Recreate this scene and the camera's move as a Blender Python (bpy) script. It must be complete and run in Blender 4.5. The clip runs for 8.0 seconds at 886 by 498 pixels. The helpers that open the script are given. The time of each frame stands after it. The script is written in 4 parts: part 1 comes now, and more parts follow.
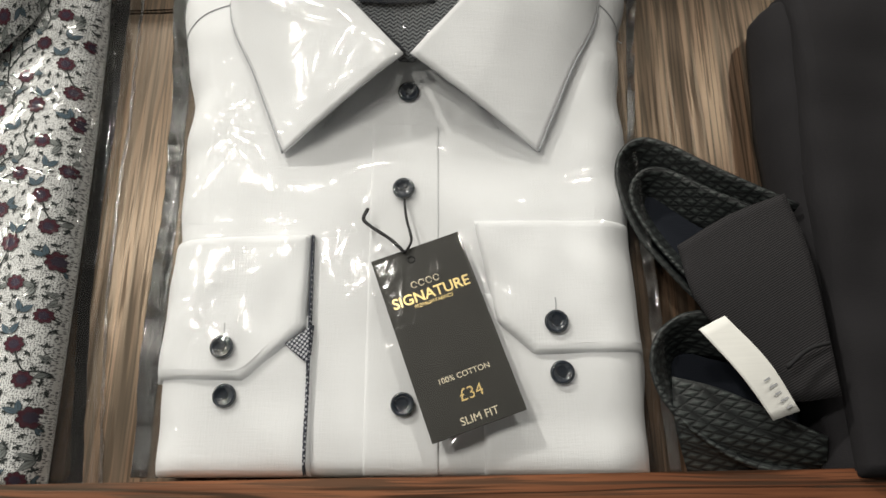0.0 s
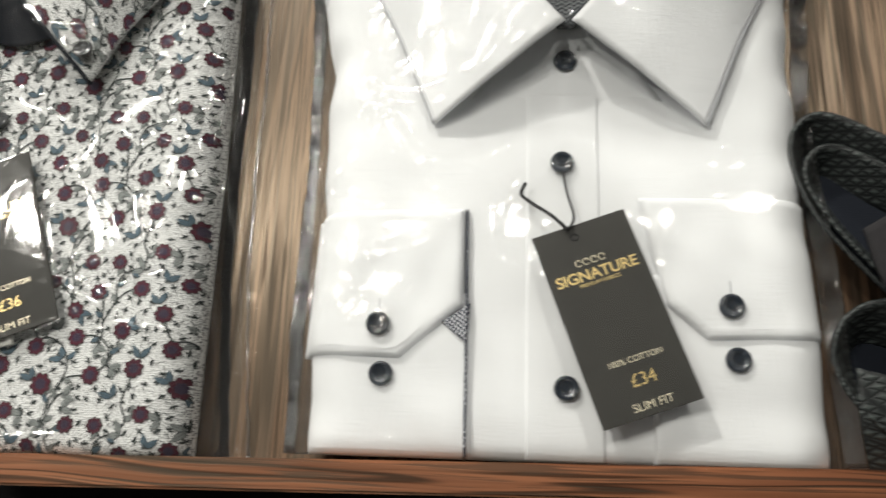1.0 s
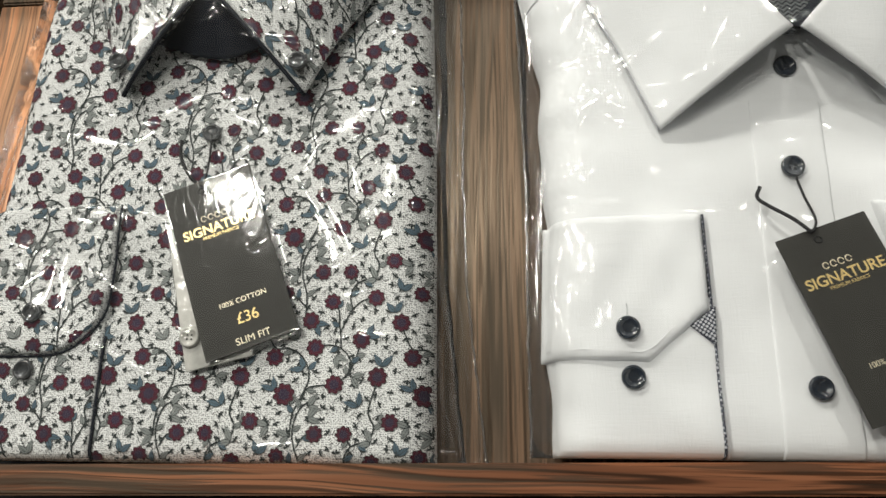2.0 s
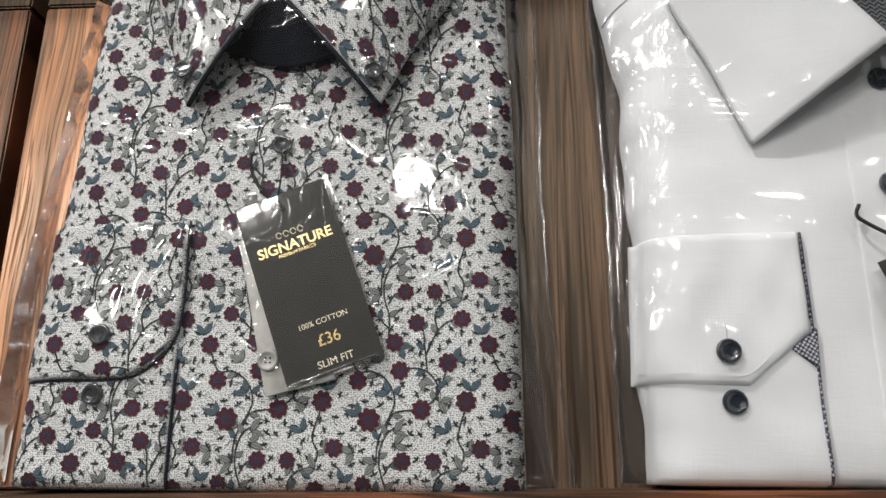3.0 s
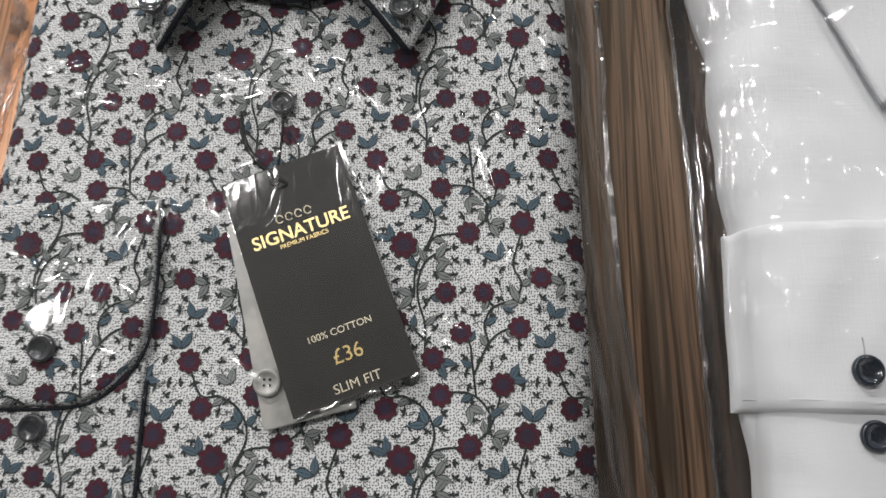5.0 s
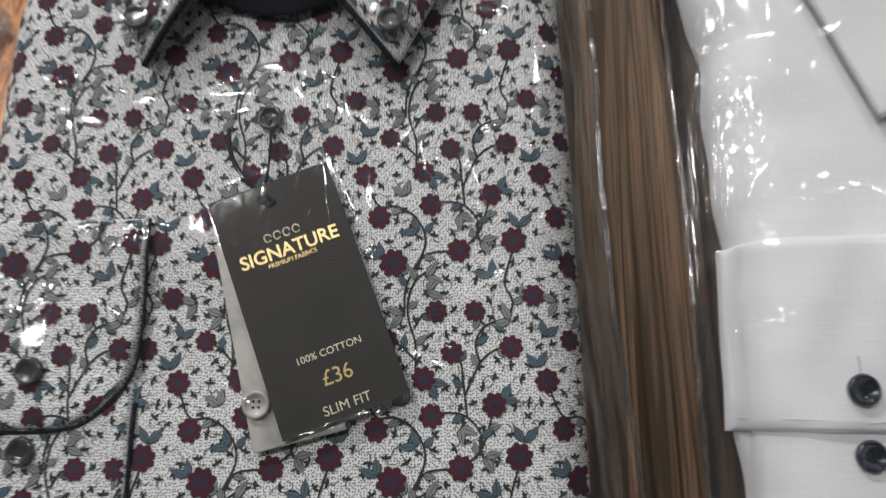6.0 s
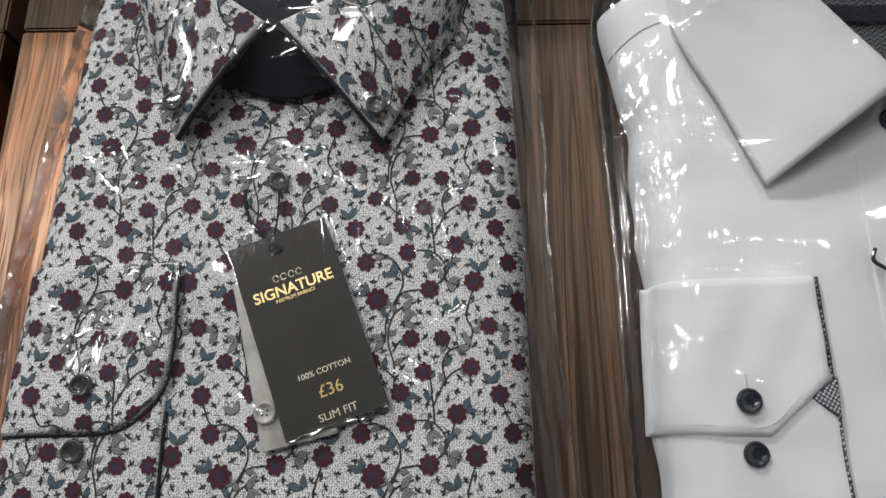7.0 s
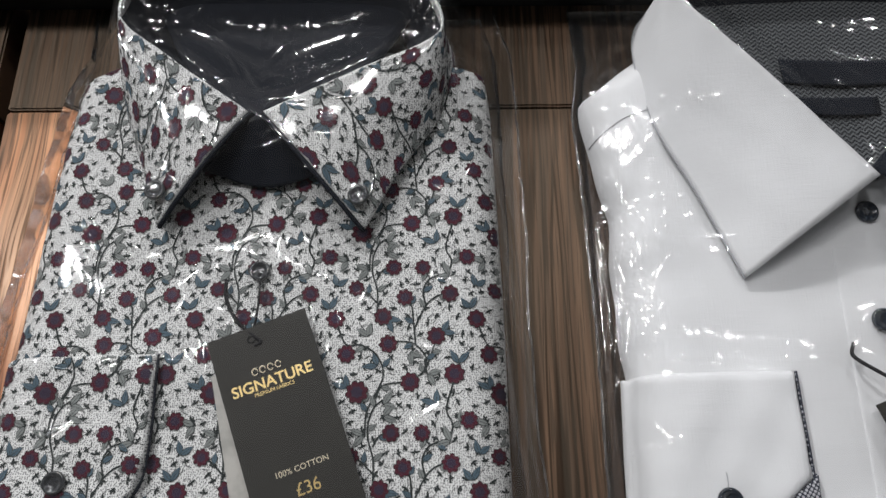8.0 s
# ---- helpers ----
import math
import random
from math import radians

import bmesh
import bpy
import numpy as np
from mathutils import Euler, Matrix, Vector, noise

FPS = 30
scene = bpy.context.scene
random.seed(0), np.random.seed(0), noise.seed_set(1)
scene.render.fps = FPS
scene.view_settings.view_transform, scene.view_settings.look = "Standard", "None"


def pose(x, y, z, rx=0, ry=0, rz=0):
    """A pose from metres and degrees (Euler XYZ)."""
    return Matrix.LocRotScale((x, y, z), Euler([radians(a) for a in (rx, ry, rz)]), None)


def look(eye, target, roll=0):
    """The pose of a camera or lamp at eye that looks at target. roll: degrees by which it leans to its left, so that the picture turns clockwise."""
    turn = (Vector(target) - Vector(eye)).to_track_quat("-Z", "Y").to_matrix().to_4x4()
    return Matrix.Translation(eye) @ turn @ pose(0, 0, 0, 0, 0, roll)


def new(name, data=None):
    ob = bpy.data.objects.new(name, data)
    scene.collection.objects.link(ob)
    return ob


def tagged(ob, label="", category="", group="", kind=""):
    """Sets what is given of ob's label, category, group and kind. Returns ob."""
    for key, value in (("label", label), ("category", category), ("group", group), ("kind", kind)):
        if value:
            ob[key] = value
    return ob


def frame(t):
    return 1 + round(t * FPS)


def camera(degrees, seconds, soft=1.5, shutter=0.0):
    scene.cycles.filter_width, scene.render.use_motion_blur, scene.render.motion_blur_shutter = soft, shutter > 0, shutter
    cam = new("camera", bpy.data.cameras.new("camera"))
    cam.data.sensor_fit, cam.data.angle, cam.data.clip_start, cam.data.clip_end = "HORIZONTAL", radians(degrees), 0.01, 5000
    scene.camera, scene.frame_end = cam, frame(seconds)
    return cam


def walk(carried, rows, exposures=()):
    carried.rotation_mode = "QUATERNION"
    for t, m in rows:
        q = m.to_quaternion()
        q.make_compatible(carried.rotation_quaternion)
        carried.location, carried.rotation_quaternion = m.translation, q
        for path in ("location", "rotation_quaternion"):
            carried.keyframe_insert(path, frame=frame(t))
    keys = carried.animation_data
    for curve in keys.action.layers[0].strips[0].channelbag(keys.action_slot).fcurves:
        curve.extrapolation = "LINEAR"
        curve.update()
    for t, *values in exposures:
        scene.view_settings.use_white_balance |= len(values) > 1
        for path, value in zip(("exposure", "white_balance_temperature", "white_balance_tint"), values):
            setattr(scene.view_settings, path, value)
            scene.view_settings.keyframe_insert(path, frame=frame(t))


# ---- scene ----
cam = camera(62.8, 8.0, shutter=0.3)
PATH = [
    (0, (0.016, 0.067, 0.391), (-0.075, 0.689, -1.508), -8.8),
    (0.5, (0.002, 0.059, 0.391), (-0.131, 0.665, -1.511), -11.2),
    (1, (-0.045, 0.07, 0.38), (-0.245, 0.632, -1.528), -18.3),
    (1.5, (-0.121, 0.068, 0.389), (-0.336, 0.621, -1.521), -20.8),
    (2, (-0.17, 0.069, 0.397), (-0.344, 0.63, -1.515), -17.1),
    (2.2, (-0.181, 0.07, 0.396), (-0.343, 0.648, -1.512), -15.7),
    (3.3, (-0.24, 0.089, 0.386), (-0.352, 0.616, -1.54), -12.0),
    (3.5, (-0.251, 0.088, 0.38), (-0.345, 0.623, -1.545), -10.0),
    (4, (-0.257, 0.088, 0.377), (-0.349, 0.617, -1.55), -9.7),
    (4.5, (-0.26, 0.088, 0.379), (-0.348, 0.608, -1.55), -9.4),
    (4.7, (-0.26, 0.101, 0.348), (-0.336, 0.595, -1.588), -8.5),
    (5.8, (-0.264, 0.118, 0.291), (-0.269, 0.617, -1.646), -2.1),
    (6, (-0.256, 0.122, 0.312), (-0.313, 0.588, -1.632), -7.4),
    (6.1, (-0.2535, 0.109, 0.340), (-0.313, 0.618, -1.592), -7.1),
    (6.2, (-0.25, 0.095, 0.374), (-0.315, 0.643, -1.549), -7.2),
    (6.5, (-0.248, 0.095, 0.376), (-0.302, 0.66, -1.542), -6.1),
    (7, (-0.244, 0.104, 0.38), (-0.284, 0.682, -1.534), -4.3),
    (7.5, (-0.24, 0.12, 0.388), (-0.261, 0.74, -1.514), -2.4),
    (8, (-0.239, 0.132, 0.389), (-0.252, 0.796, -1.498), -1.4),
]
walk(cam, [(t, look(eye, target, roll)) for t, eye, target, roll in PATH],
     [(0.0, 0.34, 6950, 6), (1.0, 0.54, 6850, 5), (2.2, 0.28, 6850, 4), (3.3, 0.09, 6500, 10), (4.5, 0.02, 6480, 10), (6.0, -0.16, 6450, 10), (6.5, -0.18, 6450, 10), (8.0, -0.05, 6350, 10)])

# ---- light ----
world = bpy.data.worlds.new("shop_air")
scene.world = world
world.use_nodes = True
world.node_tree.nodes["Background"].inputs[0].default_value = (0.55, 0.6, 0.7, 1)
world.node_tree.nodes["Background"].inputs[1].default_value = 0.02


def ceiling_lamp(x, y, power, aim=None, drop=0.06, colour=(1.0, 0.974, 0.952)):
    """A round ceiling spot that shines down, or at the place it is aimed at."""
    data = bpy.data.lights.new("ceiling_light", "AREA")
    data.shape, data.size, data.energy, data.color = "DISK", 0.16 if aim else 0.15, power, colour
    ob = new("ceiling_light", data)
    ob.matrix_basis = look((x, y, CEIL - drop), aim) if aim else pose(x, y, CEIL - 0.01)
    return tagged(ob, "small round bright ceiling spotlight", "ceiling light", "ceiling lights")


CEIL = 2.15
for lx, ly, power in ((-0.48, 0.96, 6.5), (-1.10, 0.95, 8.5), (-1.80, 0.85, 15), (0.92, 1.42, 6.5)):
    ceiling_lamp(lx, ly, power)
for lx, ly, power in ((-1.45, 2.65, 44), (0.10, 2.85, 13)):
    ceiling_lamp(lx, ly, power, (-0.20, 0.22, 0), 0.52)


# ---- materials ----
def material(name, colour, rough=0.6, metal=0.0, spec=0.5):
    m = bpy.data.materials.new(name)
    m.use_nodes = True
    b = m.node_tree.nodes["Principled BSDF"]
    b.inputs["Base Color"].default_value = (*colour, 1)
    b.inputs["Roughness"].default_value = rough
    b.inputs["Metallic"].default_value = metal
    b.inputs["Specular IOR Level"].default_value = spec
    return m, m.node_tree, b


def add(tree, kind, **values):
    n = tree.nodes.new(kind)
    for key, value in values.items():
        if key in n.inputs:
            n.inputs[key].default_value = value
    return n


def coords(tree, scale, turn=0.0):
    """Object coordinates in metres, scaled."""
    c = tree.nodes.new("ShaderNodeTexCoord")
    m = tree.nodes.new("ShaderNodeMapping")
    m.inputs["Scale"].default_value = scale
    m.inputs["Rotation"].default_value = (0, 0, turn)
    tree.links.new(c.outputs["Object"], m.inputs["Vector"])
    return m.outputs["Vector"]


def ramp(tree, source, stops):
    r = tree.nodes.new("ShaderNodeValToRGB")
    e = r.color_ramp.elements
    while len(e) < len(stops):
        e.new(0.5)
    for k, (at, col) in enumerate(stops):
        e[k].position, e[k].color = at, (*col, 1)
    tree.links.new(source, r.inputs["Fac"])
    return r.outputs["Color"]


def noise_of(tree, vector, scale, detail=4.0, distortion=0.0, rough=0.55):
    n = add(tree, "ShaderNodeTexNoise", Scale=scale, Detail=detail, Distortion=distortion, Roughness=rough)
    tree.links.new(vector, n.inputs["Vector"])
    return n.outputs["Fac"]


def bump(tree, shader, height, strength, distance):
    b = add(tree, "ShaderNodeBump", Strength=strength, Distance=distance)
    tree.links.new(height, b.inputs["Height"])
    tree.links.new(b.outputs["Normal"], shader.inputs["Normal"])


def mixed(tree, kind, fac, a, b):
    m = tree.nodes.new("ShaderNodeMix")
    m.data_type, m.blend_type = "RGBA", kind
    if isinstance(fac, float):
        m.inputs[0].default_value = fac
    else:
        tree.links.new(fac, m.inputs[0])
    for socket, value in ((m.inputs[6], a), (m.inputs[7], b)):
        if isinstance(value, tuple):
            socket.default_value = (*value, 1)
        else:
            tree.links.new(value, socket)
    return m.outputs[2]


def oak(name, across, dark, mid, light, rough=0.3, wavy=0.006, vein=0.9, coarse=1.0):
    """Stained open-grained oak; the grain runs along y, or along x where across is set."""
    m, t, b = material(name, mid, rough, 0.0, 0.9)
    b.inputs["Specular Tint"].default_value = (1.0, 0.80, 0.60, 1)
    warp = add(t, "ShaderNodeTexNoise", Scale=1.0, Detail=2.0)
    t.links.new(coords(t, (4, 22, 8) if across else (22, 4, 8)), warp.inputs["Vector"])
    shift = t.nodes.new("ShaderNodeVectorMath")
    shift.operation, shift.inputs[1].default_value = "MULTIPLY", ((0, wavy, 0) if across else (wavy, 0, 0))
    t.links.new(warp.outputs["Color"], shift.inputs[0])
    geo = t.nodes.new("ShaderNodeTexCoord")
    total = t.nodes.new("ShaderNodeVectorMath")
    total.operation = "ADD"
    t.links.new(geo.outputs["Object"], total.inputs[0])
    t.links.new(shift.outputs[0], total.inputs[1])

    def grain(wide, long, detail, rough_):
        mp = t.nodes.new("ShaderNodeMapping")
        mp.inputs["Scale"].default_value = (long, wide, 10) if across else (wide, long, 10)
        t.links.new(total.outputs[0], mp.inputs["Vector"])
        return noise_of(t, mp.outputs["Vector"], 1.0, detail, 0.15, rough_)

    figure = grain(150.0, 4.5, 2.0, 0.5)
    fine = grain(620.0, 16.0, 2.0, 0.5)
    lines = grain(110.0 * coarse, 2.6, 1.0, 0.4)
    base = ramp(t, figure, [(0.36, dark), (0.50, mid), (0.64, light)])
    pores = ramp(t, fine, [(0.40, (0.22, 0.20, 0.19)), (0.50, (1, 1, 1))])
    wave = t.nodes.new("ShaderNodeMath")
    wave.operation, wave.inputs[1].default_value = "PINGPONG", 0.085
    t.links.new(lines, wave.inputs[0])
    veins = ramp(t, wave.outputs[0], [(0.012, (0.13, 0.12, 0.12)), (0.034, (1, 1, 1))])
    toned = mixed(t, "MULTIPLY", 0.85, base, pores)
    t.links.new(mixed(t, "MULTIPLY", vein, toned, veins), b.inputs["Base Color"])
    both = t.nodes.new("ShaderNodeMath")
    both.operation = "MINIMUM"
    t.links.new(figure, both.inputs[0])
    t.links.new(fine, both.inputs[1])
    r = add(t, "ShaderNodeMapRange", **{"From Min": 0.38, "From Max": 0.48, "To Min": rough + 0.25, "To Max": rough})
    t.links.new(both.outputs[0], r.inputs["Value"])
    t.links.new(r.outputs["Result"], b.inputs["Roughness"])
    bump(t, b, fine, 0.3, 0.0004)
    return m


OAK = oak("dark_oak", False, (0.048, 0.031, 0.022), (0.100, 0.061, 0.040), (0.165, 0.102, 0.066), 0.30)
OAK_ORANGE = oak("orange_oak", False, (0.30, 0.115, 0.055), (0.58, 0.255, 0.125), (0.76, 0.38, 0.20), 0.30, 0.024, 0.5, 0.4)
OAK_RED = oak("red_oak", False, (0.055, 0.018, 0.010), (0.17, 0.060, 0.032), (0.28, 0.11, 0.055), 0.30, 0.02)
OAK_LIP = oak("oak_edge", True, (0.055, 0.021, 0.012), (0.165, 0.060, 0.030), (0.28, 0.11, 0.055), 0.32, 0.02)


def cloth(name, colour, weave=1500.0, rough=0.85, depth=0.0002, stain=0.05):
    m, t, b = material(name, colour, rough, 0.0, 0.25)
    v = coords(t, (1, 1, 1))
    big = noise_of(t, v, 22.0, 3.0)
    low = tuple(c * (1 - stain) for c in colour)
    slub = noise_of(t, coords(t, (30, 900, 30)), 1.0, 3.0)
    toned = ramp(t, big, [(0.35, low), (0.65, colour)])
    t.links.new(mixed(t, "MULTIPLY", 0.6, toned, ramp(t, slub, [(0.30, (0.93, 0.93, 0.93)), (0.55, (1, 1, 1))])), b.inputs["Base Color"])
    thread_a = noise_of(t, coords(t, (weave, weave * 0.12, weave)), 1.0, 1.0)
    thread_b = noise_of(t, coords(t, (weave * 0.12, weave, weave)), 1.0, 1.0)
    mul = t.nodes.new("ShaderNodeMath")
    mul.operation = "ADD"
    t.links.new(thread_a, mul.inputs[0])
    t.links.new(thread_b, mul.inputs[1])
    bump(t, b, mul.outputs[0], 0.45, depth)
    b.inputs["Sheen Weight"].default_value = 0.15 if sum(colour) > 0.5 else 0.0
    return m


WHITE = cloth("white_cotton", (0.73, 0.74, 0.755), 900, 0.85, 0.00025, 0.08)
NAVY = cloth("navy_cotton", (0.007, 0.0095, 0.016), 1500)
CHARCOAL = cloth("charcoal_wool", (0.017, 0.0162, 0.0185), 1600, 0.9)
BLACK = cloth("black_panel", (0.006, 0.006, 0.007), 300, 0.7)
THREAD = cloth("black_cord", (0.02, 0.02, 0.022), 3000)
SEAM = cloth("white_stitching", (0.70, 0.71, 0.73), 2500)
STITCH = cloth("grey_stitching", (0.36, 0.37, 0.39), 2500)


def stippled(name):
    """White printed cotton, closely dotted with grey."""
    m, t, b = material(name, (0.7, 0.7, 0.7), 0.85, 0.0, 0.2)
    v = coords(t, (1, 1, 1))
    vor = add(t, "ShaderNodeTexVoronoi", Scale=900.0, Randomness=0.65)
    vor.voronoi_dimensions = "2D"
    t.links.new(v, vor.inputs["Vector"])
    col = ramp(t, vor.outputs["Distance"], [(0.20, (0.08, 0.085, 0.095)), (0.34, (0.78, 0.79, 0.785))])
    t.links.new(col, b.inputs["Base Color"])
    bump(t, b, noise_of(t, coords(t, (1500, 1500, 1500)), 1.0, 1.0), 0.3, 0.0002)
    return m


PRINT = stippled("dotted_cotton")
ROSE = cloth("burgundy_print", (0.092, 0.018, 0.032), 1500, stain=0.3)
ROSE_EYE = cloth("plum_print", (0.048, 0.034, 0.062), 1500, stain=0.3)
LEAF_BLUE = cloth("slate_blue_print", (0.095, 0.145, 0.185), 1500, stain=0.2)
LEAF_GREY = cloth("sage_grey_print", (0.25, 0.27, 0.265), 1500, stain=0.2)
STEM = cloth("dark_stem_print", (0.035, 0.042, 0.042), 1500)


def herringbone(name, a, b_col, scale):
    m, t, b = material(name, a, 0.85, 0.0, 0.2)
    w = add(t, "ShaderNodeTexWave", Scale=scale, Distortion=0.0)
    w.bands_direction = "DIAGONAL"
    sep = t.nodes.new("ShaderNodeSeparateXYZ")
    t.links.new(coords(t, (1, 1, 1)), sep.inputs[0])
    tri = t.nodes.new("ShaderNodeMath")
    tri.operation, tri.inputs[1].default_value = "PINGPONG", 0.0022
    t.links.new(sep.outputs[0], tri.inputs[0])
    com = t.nodes.new("ShaderNodeCombineXYZ")
    t.links.new(tri.outputs[0], com.inputs[0])
    t.links.new(sep.outputs[1], com.inputs[1])
    t.links.new(com.outputs[0], w.inputs["Vector"])
    t.links.new(ramp(t, w.outputs["Fac"], [(0.35, a), (0.65, b_col)]), b.inputs["Base Color"])
    return m


HERRING = herringbone("grey_herringbone", (0.014, 0.016, 0.020), (0.13, 0.138, 0.145), 230)


def dotted_trim(name):
    m, t, b = material(name, (0.05, 0.055, 0.075), 0.85, 0.0, 0.2)
    vor = add(t, "ShaderNodeTexVoronoi", Scale=560.0, Randomness=0.1)
    t.links.new(coords(t, (1, 1, 1), 0.6), vor.inputs["Vector"])
    t.links.new(ramp(t, vor.outputs["Distance"], [(0.33, (0.50, 0.51, 0.54)), (0.42, (0.03, 0.034, 0.05))]), b.inputs["Base Color"])
    return m


TRIM = dotted_trim("spotted_navy_trim")


def twill(name, a, b_col, scale, turn):
    m, t, b = material(name, a, 0.8, 0.0, 0.3)
    w = add(t, "ShaderNodeTexWave", Scale=scale, Distortion=0.3)
    t.links.new(coords(t, (1, 1, 1), turn), w.inputs["Vector"])
    t.links.new(ramp(t, w.outputs["Fac"], [(0.2, a), (0.8, b_col)]), b.inputs["Base Color"])
    bump(t, b, w.outputs["Fac"], 0.5, 0.0004)
    return m


TWILL = twill("grey_twill", (0.008, 0.0076, 0.009), (0.030, 0.028, 0.031), 300, 1.05)


def woven(name):
    m, t, b = material(name, (0.02, 0.026, 0.026), 0.55, 0.0, 0.5)
    vor = add(t, "ShaderNodeTexVoronoi", Scale=330.0, Randomness=0.12)
    vor.distance = "CHEBYCHEV"
    t.links.new(coords(t, (0.45, 1, 1), 0.55), vor.inputs["Vector"])
    t.links.new(ramp(t, vor.outputs["Distance"], [(0.10, (0.060, 0.072, 0.070)), (0.46, (0.008, 0.010, 0.011))]), b.inputs["Base Color"])
    inv = t.nodes.new("ShaderNodeMath")
    inv.operation, inv.inputs[0].default_value = "SUBTRACT", 1.0
    t.links.new(vor.outputs["Distance"], inv.inputs[1])
    bump(t, b, inv.outputs[0], 0.8, 0.0012)
    return m


WOVEN = woven("dark_green_webbing")

BUTTON, _t, _b = material("navy_button", (0.014, 0.02, 0.03), 0.18)
_b.inputs["Coat Weight"].default_value = 0.5
BUTTON_GREY, _t, _b = material("smoke_button", (0.040, 0.043, 0.047), 0.15)
_b.inputs["Coat Weight"].default_value = 0.5
HOLE, _t, _b = material("button_hole", (0.004, 0.004, 0.005), 0.8)
GOLD, _t, _b = material("gold_foil", (0.80, 0.62, 0.28), 0.32, 0.6)
PALE_GOLD, _t, _b = material("pale_gold_foil", (0.85, 0.78, 0.60), 0.35, 0.4)


def leather_card(name, colour):
    m, t, b = material(name, colour, 0.6, 0.0, 0.3)
    v = coords(t, (1, 1, 1))
    bump(t, b, noise_of(t, coords(t, (900, 300, 900), 0.4), 1.0, 2.0), 0.25, 0.0003)
    t.links.new(ramp(t, noise_of(t, v, 60.0), [(0.3, tuple(c * 0.8 for c in colour)), (0.7, colour)]), b.inputs["Base Color"])
    return m


CARD_BLACK = leather_card("black_grained_card", (0.036, 0.035, 0.031))
CARD_EDGE, _t, _b = material("card_core", (0.10, 0.095, 0.09), 0.7)
PAPER = cloth("white_paper", (0.86, 0.86, 0.83), 500, 0.6, 0.00005)
INK, _t, _b = material("black_ink", (0.01, 0.01, 0.012), 0.6)
SACHET, _t, _b = material("milky_plastic", (0.45, 0.44, 0.41), 0.3)
_t.links.new(ramp(_t, noise_of(_t, coords(_t, (1, 1, 1)), 70.0, 3.0), [(0.35, (0.30, 0.30, 0.28)), (0.65, (0.52, 0.51, 0.48))]), _b.inputs["Base Color"])


def film_material(name, clearness, layers=1.0):
    """Thin clear film: it lets light straight through and shines by its Fresnel gloss."""
    m = bpy.data.materials.new(name)
    m.use_nodes = True
    t = m.node_tree
    t.nodes.clear()
    out = t.nodes.new("ShaderNodeOutputMaterial")
    clear = add(t, "ShaderNodeBsdfTransparent", Color=(clearness, clearness, clearness, 1))
    gloss = add(t, "ShaderNodeBsdfAnisotropic", Color=(1, 1, 1, 1), Roughness=0.075)
    fres = add(t, "ShaderNodeFresnel", IOR=1.5)
    twice = t.nodes.new("ShaderNodeMath")
    twice.operation, twice.inputs[1].default_value, twice.use_clamp = "MULTIPLY", layers, True
    soft = noise_of(t, coords(t, (1, 0.6, 1), 0.5), 55.0, 2.0, 1.5)
    calm = t.nodes.new("ShaderNodeMath")
    calm.operation, calm.inputs[1].default_value = "MULTIPLY", 0.1
    t.links.new(soft, calm.inputs[0])
    lines = calm.outputs[0]
    for scale, turn, high in ((26.0, 0.3, 0.5), (70.0, 1.1, 0.3)):
        off = t.nodes.new("ShaderNodeMath")
        off.operation, off.inputs[1].default_value = "SUBTRACT", 0.5
        t.links.new(noise_of(t, coords(t, (1, 0.55, 1), turn), scale, 1.0, 1.0), off.inputs[0])
        mag = t.nodes.new("ShaderNodeMath")
        mag.operation = "ABSOLUTE"
        t.links.new(off.outputs[0], mag.inputs[0])
        ridge = add(t, "ShaderNodeMapRange", **{"From Min": 0.0, "From Max": 0.035, "To Min": high, "To Max": 0.0})
        t.links.new(mag.outputs[0], ridge.inputs["Value"])
        plus = t.nodes.new("ShaderNodeMath")
        t.links.new(lines, plus.inputs[0])
        t.links.new(ridge.outputs["Result"], plus.inputs[1])
        lines = plus.outputs[0]
    cell = add(t, "ShaderNodeTexVoronoi", Scale=150.0, Randomness=1.0)
    cell.feature = "DISTANCE_TO_EDGE"
    t.links.new(coords(t, (1, 0.7, 1), 0.4), cell.inputs["Vector"])
    ruck = t.nodes.new("ShaderNodeAttribute")
    ruck.attribute_name = "crumple"
    facet = t.nodes.new("ShaderNodeMath")
    facet.operation = "MULTIPLY"
    t.links.new(cell.outputs["Distance"], facet.inputs[0])
    t.links.new(ruck.outputs["Fac"], facet.inputs[1])
    strong = t.nodes.new("ShaderNodeMath")
    strong.operation, strong.inputs[1].default_value = "MULTIPLY", 16.0
    t.links.new(facet.outputs[0], strong.inputs[0])
    plus = t.nodes.new("ShaderNodeMath")
    t.links.new(lines, plus.inputs[0])
    t.links.new(strong.outputs[0], plus.inputs[1])
    lines = plus.outputs[0]
    bmp = add(t, "ShaderNodeBump", Strength=0.07, Distance=0.0010)
    t.links.new(lines, bmp.inputs["Height"])
    t.links.new(bmp.outputs["Normal"], gloss.inputs["Normal"])
    t.links.new(bmp.outputs["Normal"], fres.inputs["Normal"])
    t.links.new(fres.outputs[0], twice.inputs[0])
    mix = t.nodes.new("ShaderNodeMixShader")
    t.links.new(twice.outputs[0], mix.inputs[0])
    t.links.new(clear.outputs[0], mix.inputs[1])
    t.links.new(gloss.outputs[0], mix.inputs[2])
    haze = add(t, "ShaderNodeBsdfDiffuse", Color=(0.9, 0.9, 0.9, 1))
    veil = t.nodes.new("ShaderNodeMixShader")
    veil.inputs[0].default_value = 0.006
    t.links.new(mix.outputs[0], veil.inputs[1])
    t.links.new(haze.outputs[0], veil.inputs[2])
